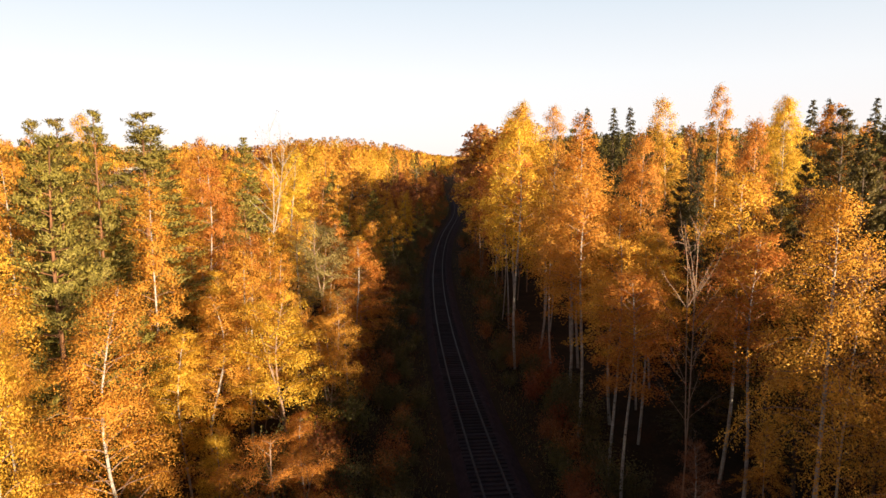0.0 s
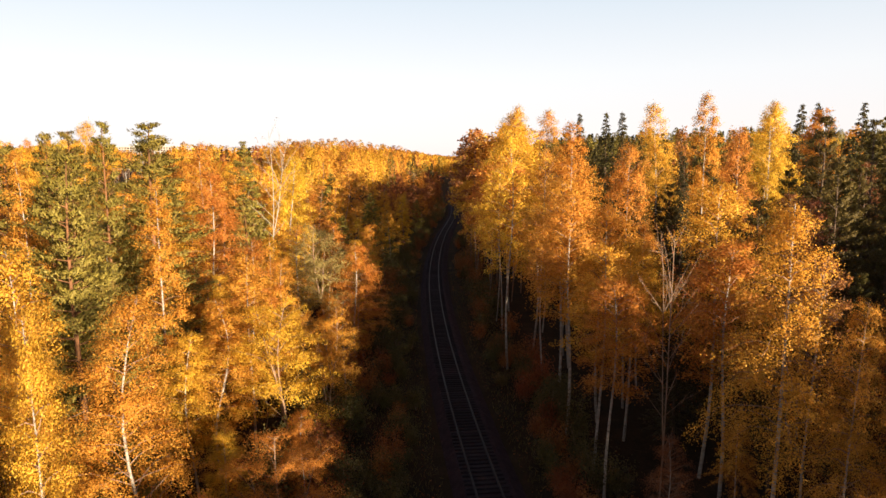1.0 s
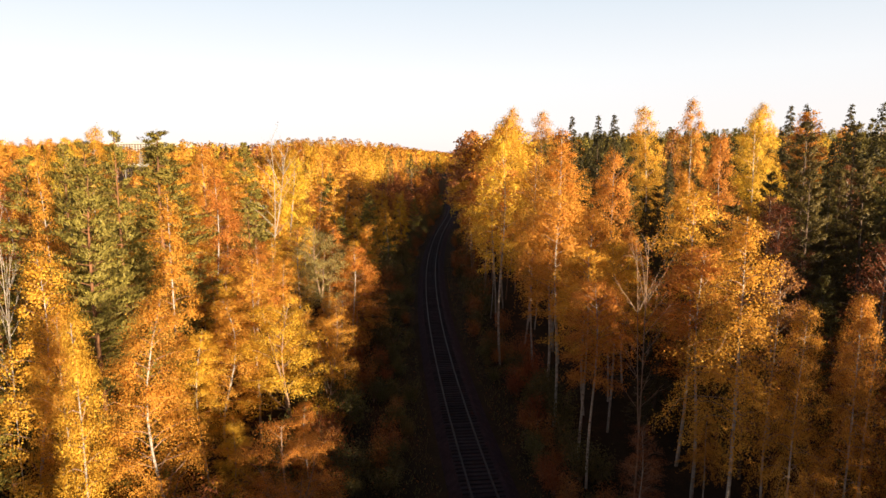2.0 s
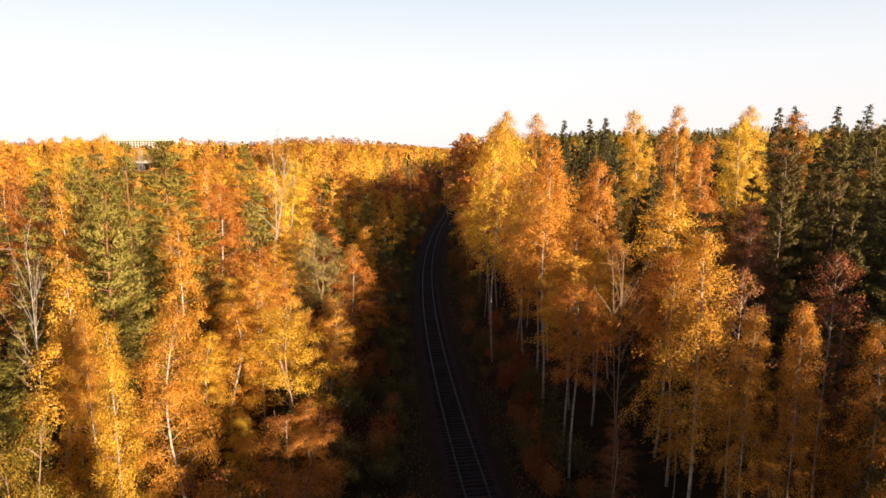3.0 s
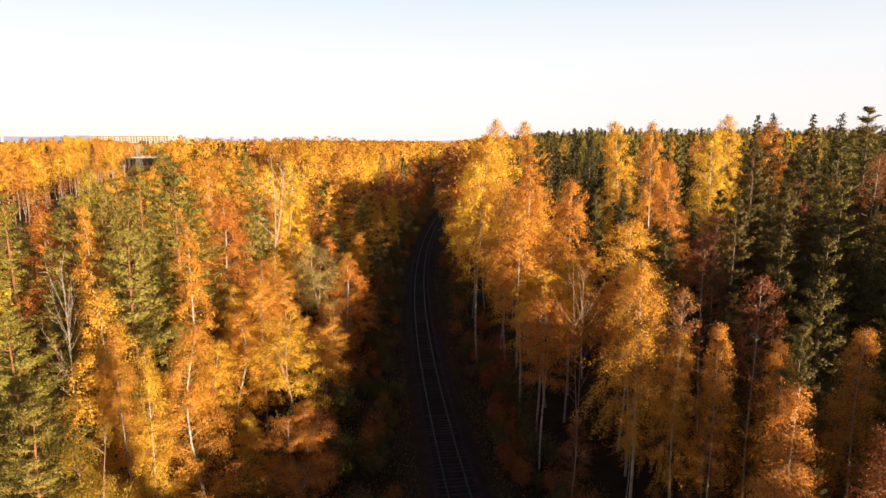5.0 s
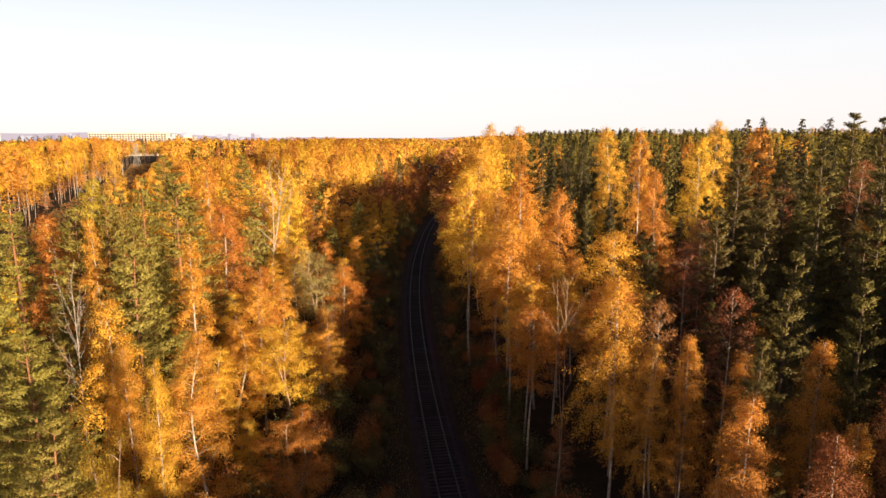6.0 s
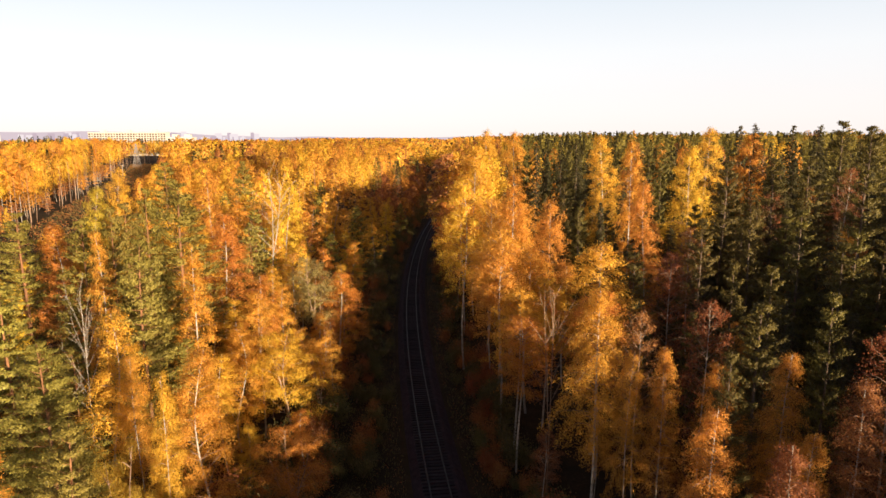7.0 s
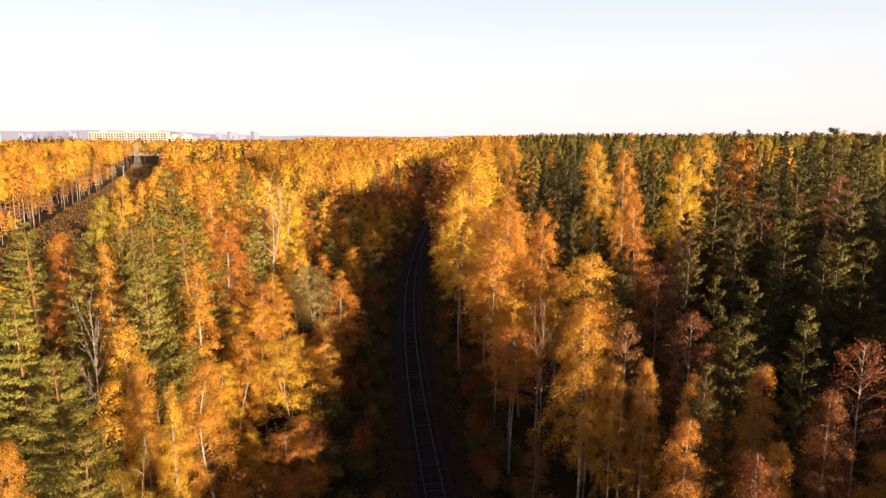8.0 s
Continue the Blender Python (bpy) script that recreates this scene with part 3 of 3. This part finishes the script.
pick = random.Random(5)
LEFT_MIX = [("birch", "amber")] * 2 + [("birch", "yellow")] + [("birch", "gold")] * 7 + [("slim", "yellow")] * 4 + [("slim", "gold")] * 2 + [("thin", "amber")] * 3 + [("pine", "green")] * 4 + [("broad", "amber"), ("broad", "lime"), ("birch", "yellow")]
LOW_MIX = [("broad", "amber")] * 3 + [("broad", "gold")] * 3 + [("broad", "lime"), ("broad", "russet"), ("broad", "yellow")]
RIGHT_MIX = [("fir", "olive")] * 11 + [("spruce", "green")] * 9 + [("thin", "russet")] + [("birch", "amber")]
EDGE_MIX = [("tall", "gold")] * 8 + [("tall", "yellow")] * 3 + [("tall", "amber")] * 3 + [("tall", "russet")] * 2 + [("thin", "amber")] * 3 + [("thin", "russet")] * 2 + [("slim", "gold")] * 2
for _ in range(9000):
    y = pick.uniform(-60, 165)
    x = pick.uniform(-36 - 0.72 * max(y, 0), 48 + 0.72 * max(y, 0) + 36 * (y < 30))
    if not wooded(x, y):
        continue
    off = x - float(track_x_many(y))
    near = math.hypot(x - 2, y + 8)
    dense = 14 < off < 46 and y < 45
    sunward = x > 29 + 0.74 * y and off > 14
    if not room(x, y, 5.0 if y < -6 else 4.2 if sunward else 4.0 if dense else 4.3 if off > 14 else 3.6 if near < 60 or 6 < off < 14 else 4.0 if y < 100 else 4.6):
        continue
    kind, colour = pick.choice(LEFT_MIX if off < 0 else EDGE_MIX if off < 14 else RIGHT_MIX)
    if off < 0:
        top = canopy(x, y) * (pick.uniform(0.42, 0.7) if y < 45 else pick.uniform(0.5, 0.8))
        if x < -13 and y < 60 and pick.random() < 0.3:
            kind, colour = "pine", "green"
        elif y > 0 and pick.random() < 0.2:
            kind, colour = pick.choice(LOW_MIX)
            top *= pick.uniform(0.5, 0.8)
        if y > 85 and off > -17:
            top *= 0.72
        if x < -48 and 55 < y < 170:
            top *= 0.6 if y < 125 else 0.72
    elif off < 14:
        if -2 < y < 30:
            kind, colour = pick.choice((("thin", "russet"), ("thin", "russet"), ("thin", "amber"), ("lone", "russet"), ("lone", "amber")))
        elif y < 75 and kind != "thin":
            kind, colour = "mast", pick.choice(("gold", "gold", "amber"))
        top = canopy(x, y) * (pick.uniform(0.28, 0.5) if y < 30 else pick.uniform(0.72, 0.94))
    else:
        top = canopy(x, y) * (pick.uniform(0.58, 0.8) if dense else pick.uniform(0.5, 0.8) if y < 100 else pick.uniform(0.6, 0.92))
    wide = (pick.uniform(1.9, 2.6) if dense else pick.uniform(1.9, 2.9)) if off > 14 else 0.0
    if sunward:
        # broad trees added out of view, sized to shade the right-hand woods
        kind, colour, wide = "broad", pick.choice(("gold", "russet")), 3.3
        top = pick.uniform(19.0, 20.5) if -14 < y < 5 else pick.uniform(16.6, 18.0) if y < 5 else pick.uniform(21.0, 24.5)
    elif y < -2:
        # behind the camera's path, mostly unseen, added to cast shade
        top = pick.uniform(12.0, 15.0) if off < 6 or y > -12 else pick.uniform(15.0, 18.5)
    plant(kind, colour, x, y, top, radius=wide, lod=3 if y < -9 else 1 if y < -2 else 3 if sunward and x > 34 + 0.74 * y else 4 if y > 100 or sunward else None, spare=y < -9 or y > 100 or sunward and y > -2)


# ---- far woods: crowns past the trees one can tell apart ----
def far_woods(name, y0, y1, gap, count, size, seed, label):
    rng = np.random.default_rng(seed)
    cells_y = np.arange(y0, y1, gap)
    centres, tints, heights, radii = [], [], [], []
    for y in cells_y:
        half = 0.80 * (y + 30) + 30
        xs = np.arange(-half, half, gap)
        xs = xs + rng.uniform(-0.45, 0.45, len(xs)) * gap
        ys = y + rng.uniform(-0.45, 0.45, len(xs)) * gap
        for x, yy in zip(xs, ys):
            if not wooded(x, yy):
                continue
            green = 0.93 if x > 22 + 0.05 * yy and yy < 480 else 0.07 + 0.12 * (np.sin(x * 0.02 + 1.0) * np.sin(yy * 0.013) > 0.4)
            if yy > 1050 and x < -0.22 * yy:
                continue
            off = x - track_x(yy)
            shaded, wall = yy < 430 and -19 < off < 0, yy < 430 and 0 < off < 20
            if wall:
                green = 0.05
            firs = 590 < yy < 640 and -0.655 < (x - 4) / (yy + 22) < -0.565
            r = rng.uniform()
            green = 1.0 if firs else green
            # left of the lane, darker tints put the wall's shade into the leaves
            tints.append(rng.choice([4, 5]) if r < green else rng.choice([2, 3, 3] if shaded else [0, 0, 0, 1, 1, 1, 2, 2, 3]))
            centres.append((x, yy))
            heights.append(((22.2 if yy < 420 else 20.6) + 1.8 * np.sin(x * 0.03) * np.sin(yy * 0.021)) * (rng.uniform(0.34, 0.46) + 0.012 * -off if shaded else rng.uniform(0.97, 1.08) if wall else rng.uniform(0.80, 1.05)) if tints[-1] < 4 else (20.8 if not firs else 23.4) * rng.uniform(0.8, 1.12))
            if yy < 300 and 0 < x - clearing_x(yy) < 75:
                heights[-1] *= 0.72
            radii.append(rng.uniform(1.9, 3.0) * (1 if tints[-1] < 4 else 0.8) * (gap / 5.5) ** 0.5)
    centres, tints, heights, radii = np.array(centres), np.array(tints), np.array(heights), np.array(radii)
    m = len(centres)
    z = ground_z(centres[:, 0], centres[:, 1])
    u = rng.uniform(0, 1, (m, count)) ** 0.7
    peaked = np.where(tints[:, None] == 5, (1 - u) ** 0.9, np.sqrt(np.clip(1 - (u * 1.25 - 0.25) ** 2, 0, 1)))
    a = rng.uniform(0, 2 * np.pi, (m, count))
    rr = radii[:, None] * (peaked * np.sqrt(rng.uniform(0.45, 1.0, (m, count))) + 0.06) * (1 + 0.25 * np.sin(a * 3 + 9 * u + np.arange(m)[:, None]))
    spot = np.stack([centres[:, :1] + rr * np.cos(a), centres[:, 1:] + rr * np.sin(a), z[:, None] + heights[:, None] * (0.38 + 0.62 * u)], -1).reshape(-1, 3)
    middle = np.repeat(np.c_[centres, z + heights * 0.74], count, axis=0)
    puff = unit(unit((spot - middle) * [1, 1, 0.4]) + 0.12 * rng.normal(size=spot.shape))
    v, f = leaves(rng, spot, size * 1.25, size, np.array([0, 0, -0.5]), 0.9, puff, 1.2)
    f, puff = facing(v, f, puff), np.repeat(puff, 3, axis=0)
    shown = np.flatnonzero(rng.uniform(size=m) < 0.35)
    w = 0.09
    base = np.c_[centres[shown], z[shown]]
    tip = base + np.c_[np.zeros((len(shown), 2)), heights[shown] * 0.8]
    tri = np.array([[1, 0], [-0.5, 0.87], [-0.5, -0.87]]) * w
    low = base[:, None] + np.concatenate([tri, np.zeros((3, 1))], 1)[None]
    high = tip[:, None] + np.concatenate([tri * 0.5, np.zeros((3, 1))], 1)[None]
    tv = np.stack([low, high], 1).reshape(-1, 3)
    b = np.arange(len(shown))[:, None, None] * 6
    tf = (b + np.array([[0, 1, 4, 3], [1, 2, 5, 4], [2, 0, 3, 5]])[None]).reshape(-1, 4)
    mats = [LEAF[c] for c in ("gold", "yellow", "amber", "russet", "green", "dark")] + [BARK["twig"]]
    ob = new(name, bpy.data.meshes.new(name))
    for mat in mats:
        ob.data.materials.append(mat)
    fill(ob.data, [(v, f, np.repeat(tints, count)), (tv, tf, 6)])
    rounded(ob.data, np.r_[puff, np.zeros((len(tv), 3))])
    return tagged(ob, label, "woods", kind="stuff")


far_woods("middle_woods", 166, 300, 5.0, 560, 0.30, 3, "golden and green autumn woods stretching away behind the nearer trees")
far_woods("far_woods", 300, 640, 7.0, 130, 0.72, 4, "distant golden autumn forest with scattered dark conifers")
far_woods("horizon_woods", 640, 2600, 18.0, 24, 1.9, 5, "hazy autumn forest reaching the horizon")

# trees along the edge of the power line's clearing
pick = random.Random(11)
for i in range(58):
    y = 150 + i * 4.6 + pick.uniform(-1.5, 1.5)
    x = clearing_x(y) - pick.uniform(2.0, 9.0) - (i % 3) * 3.0
    plant(pick.choice(("mast", "mast", "tall")), pick.choice(("gold", "yellow", "amber", "yellow")), x, y, float(ground_z(x, y)) + pick.uniform(20.5, 24.5), pick.uniform(2.4, 3.4), lod=2, spare=i % 2 == 1)

for i in range(60):
    y = 150 + i * 4.5 + pick.uniform(-1.5, 1.5)
    x = clearing_x(y) - pick.uniform(3.0, 16.0)
    plant(pick.choice(("broad", "thin", "birch")), pick.choice(("russet", "russet", "amber")), x, y, float(ground_z(x, y)) + pick.uniform(6, 13), 1.9, lod=4, spare=True)

# ---- scrub in the power line's clearing ----
def scrub():
    rng = np.random.default_rng(14)
    count = 60000
    y = rng.uniform(115, 560, count)
    x = clearing_x(y) + rng.uniform(-1, 30, count)
    clump = 0.5 + 0.5 * np.sin(x * 0.9 + 1.3 * np.sin(y * 0.4)) * np.sin(y * 0.7)
    c = np.c_[x, y, ground_z(x, y) + rng.uniform(0.05, 0.5, count) + 1.6 * clump * rng.uniform(0, 1, count)]
    v, f = leaves(rng, c, 0.3, 0.22, np.array([0, 0, 0.4]), 0.8)
    ob = mesh_object("scrub", v, f, [LEAF["russet"], LEAF["brush"]], index=(rng.uniform(size=count) < 0.5).astype(int))
    tagged(ob, "russet brown scrub and dry grass in the clearing", "scrub", kind="stuff")


scrub()

# ---- undergrowth beside the railway ----
def bush_mesh(seed, count, size):
    rng = np.random.default_rng(seed)
    stems, tips = [], []
    for i in range(14):
        a, lean = rng.uniform(0, 6.28), rng.uniform(0.2, 0.9)
        tip = np.array([np.cos(a) * lean, np.sin(a) * lean, rng.uniform(1.0, 2.2)])
        t = np.linspace(0, 1, 4)[:, None]
        stems.append(tube(tip * t * [1, 1, 1] + rng.normal(size=(4, 3)) * 0.04 * t, [0.02, 0.016, 0.011, 0.005], 3))
        tips.append(tip)
    tips = np.array(tips)
    c = tips[rng.integers(0, 14, count)] * rng.uniform(0.35, 1.05, (count, 1)) + rng.normal(size=(count, 3)) * [0.28, 0.28, 0.22]
    c[:, 2] = np.abs(c[:, 2]) + 0.08
    return together(stems), leaves(rng, c, size * 1.3, size, np.array([0, 0, -0.4]), 0.9)


BUSHES, SHRUBS = [], []
for i in range(3):
    SHRUBS.append(bush_mesh(60 + i, 700, 0.10))
    v, f, index = joined(bush_mesh(40 + i, 2400, 0.065))
    me = bpy.data.meshes.new("bush")
    me.from_pydata(v.tolist(), [], f)
    me.polygons.foreach_set("material_index", index.astype(np.int32))
    me.materials.append(BARK["twig"]), me.materials.append(None)
    BUSHES.append(me)


def bush(x, y, size, colour):
    rng = random.Random(int(x * 71 + y * 313))
    ob = new("bush", rng.choice(BUSHES))
    ob.matrix_basis = pose(x, y, float(ground_z(x, y)) - 0.04, 0, 0, rng.uniform(0, 360)) @ Matrix.Diagonal((size, size, size * rng.uniform(0.8, 1.2), 1))
    ob.material_slots[1].link = "OBJECT"
    ob.material_slots[1].material = LEAF[colour]
    words = {"brush": "dull green", "russet": "russet brown", "amber": "amber orange", "lime": "yellow-green", "willow": "grey-green"}[colour]
    return tagged(ob, f"low bush with {words} leaves beside the railway", "bush", "undergrowth beside the railway")


def thicket(rows):
    """The many farther bushes along the lane, in one piece."""
    pieces = []
    for x, y, size, colour in rows:
        turn = random.Random(int(x * 71 + y * 313)).uniform(0, 6.28)
        c, d = math.cos(turn) * size, math.sin(turn) * size
        m = np.array([[c, -d, 0], [d, c, 0], [0, 0, size]])
        for slot, (v, f) in enumerate(SHRUBS[int(abs(x) * 10) % 3]):
            pieces.append((v @ m.T + [x, y, float(ground_z(x, y)) - 0.04], f, slot if slot == 0 else 1 + (colour == "russet")))
    ob = new("thicket", bpy.data.meshes.new("thicket"))
    for mat in (BARK["twig"], LEAF["brush"], LEAF["russet"]):
        ob.data.materials.append(mat)
    fill(ob.data, pieces)
    tagged(ob, "thicket of dull green and russet shrubs along the shaded railway", "undergrowth", kind="stuff")


pick, FARTHER = random.Random(21), []
for _ in range(760):
    y = 4 + 300 * pick.random() ** 1.3
    left = pick.random() < 0.66
    off = -pick.uniform(3.4, -lane_left(y) + 4.0) if left else pick.uniform(4.4, 8.5)
    x = track_x(y) + off
    colour = pick.choice(("brush", "brush", "brush", "russet") if left else ("brush", "russet", "russet", "brush"))
    size = pick.uniform(0.5, 0.9) + 1.2 * min((abs(off) - 3.6) / 6.0, 1.3) * pick.random()
    if y < 62:
        bush(x, y, size, colour)
    else:
        FARTHER.append((x, y, size * 1.2, colour))
thicket(FARTHER)


# ---- grass and fallen leaves along the lane ----
def litter():
    rng = np.random.default_rng(8)
    count = 26000
    y = 4 + 120 * rng.uniform(0, 1, count) ** 1.4
    off = rng.uniform(-9, 8, count)
    keep = (off < -2.6) | (off > 2.9)
    y, off = y[keep], off[keep]
    x = track_x_many(y) + off
    z = ground_z(x, y)
    grass = rng.uniform(size=len(x)) < 0.86
    c = np.c_[x, y, z + np.where(grass, 0.12, 0.03)]
    v1, f1 = leaves(rng, c[grass], 0.38, 0.05, np.array([0, 0, 1.0]), 0.35)
    v2, f2 = leaves(rng, c[~grass], 0.11, 0.09, np.array([1.0, 0, 0]), 0.4)
    ob = mesh_object("grass", np.r_[v1, v2], np.r_[f1, f2 + len(v1)].tolist(), [LEAF["brush"], LEAF["russet"]], index=np.r_[np.zeros(len(f1)), np.ones(len(f2))])
    tagged(ob, "dull autumn grass with fallen leaves beside the track", "grass", kind="stuff")


litter()


# ---- power line ----
def pylon(x, y, h):
    z = float(ground_z(x, y))
    ob = new("power_pylon")
    ob.location = (x, y, z)
    levels = [(0.0, 2.5), (0.22, 1.9), (0.42, 1.4), (0.6, 1.0), (0.75, 0.75), (0.88, 0.55), (1.0, 0.3)]
    for sx, sy in ((1, 1), (-1, 1), (-1, -1), (1, -1)):
        bm = bmesh.new()
        for (a, wa), (b, wb) in zip(levels, levels[1:]):
            bar(bm, (sx * wa, sy * wa, a * h), (sx * wb, sy * wb, b * h), 0.17)
        part("leg", bm, STEEL, ob)
    for i, ((a, wa), (b, wb)) in enumerate(zip(levels, levels[1:])):
        bm = bmesh.new()
        for s in (-1, 1):
            bar(bm, (-wa, s * wa, a * h), (wb, s * wb, b * h), 0.09)
            bar(bm, (wa, s * wa, a * h), (-wb, s * wb, b * h), 0.09)
            bar(bm, (s * wa, -wa, a * h), (s * wb, wb, b * h), 0.09)
            bar(bm, (s * wa, wa, a * h), (s * wb, -wb, b * h), 0.09)
        part("bracing", bm, STEEL, ob)
    for u, reach in ((0.62, 4.0), (0.76, 6.2), (0.9, 3.6)):
        bm = bmesh.new()
        for s in (-1, 1):
            bar(bm, (0, s * 0.5, u * h), (reach, 0, u * h + 0.2), 0.13)
            bar(bm, (0, s * 0.5, u * h), (-reach, 0, u * h + 0.2), 0.13)
            bar(bm, (0, 0, u * h + 1.4), (s * reach, 0, u * h + 0.2), 0.1)
        part("crossarm", bm, STEEL, ob)
    return tagged(ob, "grey steel lattice power pylon in the forest clearing", "pylon", "power line")


pylon(-247.0, 508.0, 19.5)
pylon(-333.0, 760.0, 21.0)


# ---- far apartment blocks ----
def apartment_block(x, y, long, deep, floors, turn, bays):
    h = floors * 2.9 + 1.0
    ob = new("apartment_building")
    z = float(ground_z(x, y))
    ob.matrix_basis = pose(x, y, z, 0, 0, turn)
    bm = bmesh.new()
    box(bm, -long / 2, 0, -1, long / 2, deep, h)
    part("wall", bm, CONCRETE, ob)
    bm = bmesh.new()
    box(bm, -long / 2 - 0.4, -0.4, h, long / 2 + 0.4, deep + 0.4, h + 0.7)
    roof = part("roof", bm, CONCRETE, ob, "flat roof with a parapet")
    for i in range(max(2, bays // 8)):
        bm = bmesh.new()
        cx = -long / 2 + long * (i + 0.5) / max(2, bays // 8)
        box(bm, cx - 3, deep * 0.3, h + 0.7, cx + 3, deep * 0.75, h + 3.4)
        part("lift_housing", bm, CONCRETE, roof)
    bm = bmesh.new()
    step = long / bays
    box(bm, -step * 0.36, -0.08, -1.1, step * 0.36, 0.12, 1.1)
    pane = bpy.data.meshes.new("window")
    bm.to_mesh(pane)
    bm.free()
    pane.materials.append(GLASS)
    bm = bmesh.new()
    box(bm, -step * 0.46, -1.1, -1.45, step * 0.46, -0.0, -0.45)
    rail = bpy.data.meshes.new("balcony")
    bm.to_mesh(rail)
    bm.free()
    rail.materials.append(CONCRETE)
    for f in range(floors):
        if f < floors - 7:
            continue
        for b in range(bays):
            at = (-long / 2 + (b + 0.5) * step, 0, 1.9 + f * 2.9)
            w = new("window", pane)
            w.parent, w.location = ob, at
            if b % 4 == 1:
                w = new("balcony", rail)
                w.parent, w.location = ob, at
    return tagged(ob, "pale concrete apartment block with rows of dark windows", "building", "distant apartment blocks")


apartment_block(-417.5, 845.0, 103.0, 13.0, 10, 0.0, 28)
apartment_block(-284.5, 690.0, 27.0, 13.0, 8, 3.0, 7)


# ---- distance on the horizon, its haze painted as glowing colour ----
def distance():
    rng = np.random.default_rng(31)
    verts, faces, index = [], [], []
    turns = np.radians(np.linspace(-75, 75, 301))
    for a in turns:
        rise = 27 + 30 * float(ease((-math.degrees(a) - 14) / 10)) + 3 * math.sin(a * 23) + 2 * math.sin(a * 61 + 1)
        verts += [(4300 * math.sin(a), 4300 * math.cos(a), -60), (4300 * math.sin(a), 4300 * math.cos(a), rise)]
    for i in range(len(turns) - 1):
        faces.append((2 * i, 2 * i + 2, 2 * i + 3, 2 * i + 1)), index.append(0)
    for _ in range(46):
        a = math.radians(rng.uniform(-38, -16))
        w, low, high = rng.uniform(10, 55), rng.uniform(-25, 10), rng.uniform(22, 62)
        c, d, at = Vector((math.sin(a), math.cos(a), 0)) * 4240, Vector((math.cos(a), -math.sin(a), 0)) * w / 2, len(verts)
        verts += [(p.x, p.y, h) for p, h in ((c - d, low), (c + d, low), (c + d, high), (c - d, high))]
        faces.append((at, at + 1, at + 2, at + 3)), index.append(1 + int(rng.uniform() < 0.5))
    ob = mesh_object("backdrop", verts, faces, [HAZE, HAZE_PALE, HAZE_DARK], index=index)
    tagged(ob, "far land and faint blocks of a far town, in painted mauve haze", "backdrop", kind="structure")


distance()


# ---- concrete pole in the clearing, and a far chimney ----
def pole(x, y, h, thick):
    ob = new("utility_pole")
    ob.location = (x, y, float(ground_z(x, y)))
    v, f = tube(np.array([[0, 0, 0], [0, 0, h * 0.5], [0, 0, h]]), [thick, thick * 0.8, thick * 0.6], 8)
    mesh_object("shaft", v, f, STEEL, ob)
    bm = bmesh.new()
    bar(bm, (-1.3, 0, h - 0.5), (1.3, 0, h - 0.5), 0.16)
    part("crossarm", bm, STEEL, ob)
    return tagged(ob, "slender pale utility pole at the edge of the clearing", "pole", "power line")


pole(-194.0, 377.0, 8.0, 0.34)


def chimney(x, y, h):
    ob = new("chimney")
    ob.location = (x, y, float(ground_z(x, y)))
    v, f = tube(np.array([[0, 0, 0], [0, 0, h * 0.4], [0, 0, h * 0.8], [0, 0, h]]), [3.4, 2.7, 2.2, 2.0], 16)
    mesh_object("shaft", v, f, CONCRETE, ob, smooth=True)
    v, f = tube(np.array([[0, 0, h - 4], [0, 0, h - 3.9], [0, 0, h + 0.2], [0, 0, h + 0.3]]), [2.2, 2.6, 2.6, 1.8], 16)
    mesh_object("rim", v, f, CONCRETE, ob)
    return tagged(ob, "pale concrete chimney on the hazy horizon", "chimney")


chimney(-1035.0, 1500.0, 52.0)


# ---- the many trees that nobody could count and unseen shade casters, in one piece ----
def spare_woods():
    mats, pieces, normals = [], [], []
    for m, arrays, three in SPARE:
        turn = np.array(m)
        for (v, f, *puff), mat in zip(arrays, three):
            normals.append(unit(puff[0] @ turn[:3, :3].T) if puff else np.zeros((len(v), 3)))
            if mat not in mats:
                mats.append(mat)
            pieces.append((v @ turn[:3, :3].T + turn[:3, 3], f, mats.index(mat)))
    ob = new("woods", bpy.data.meshes.new("woods"))
    for mat in mats:
        ob.data.materials.append(mat)
    fill(ob.data, pieces)
    rounded(ob.data, np.concatenate(normals))
    tagged(ob, "mixed autumn woods of birches, pines and spruces, with unseen shade casters", "woods", kind="stuff")


spare_woods()

# ---- sleepers ----
bm = bmesh.new()
box(bm, -1.35, -0.125, -0.30, 1.35, 0.125, -0.175)
bmesh.ops.bevel(bm, geom=[e for e in bm.edges if abs(e.verts[0].co.z - e.verts[1].co.z) < 0.01 and e.verts[0].co.z > -0.2], offset=0.02, segments=1, affect="EDGES")
sleeper_mesh = bpy.data.meshes.new("sleeper")
bm.to_mesh(sleeper_mesh)
bm.free()
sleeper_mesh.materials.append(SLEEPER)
rest = bmesh.new()
pick = random.Random(33)
for i in range(-40, 400):
    y = 14.0 + i * 0.545
    m = pose(track_x(y) + pick.uniform(-0.03, 0.03), y, 0.0, 0, 0, math.degrees(math.atan(-(track_x(y + 0.5) - track_x(y - 0.5)))) + pick.uniform(-0.6, 0.6))
    if 0 <= i < 290:
        ob = new("sleeper", sleeper_mesh)
        ob.parent = railway
        ob.matrix_basis = m
    else:
        before = set(rest.verts)
        rest.from_mesh(sleeper_mesh)
        bmesh.ops.transform(rest, matrix=m, verts=[v for v in rest.verts if v not in before])
tagged(part("sleeper_row", rest, SLEEPER, railway), kind="stuff")
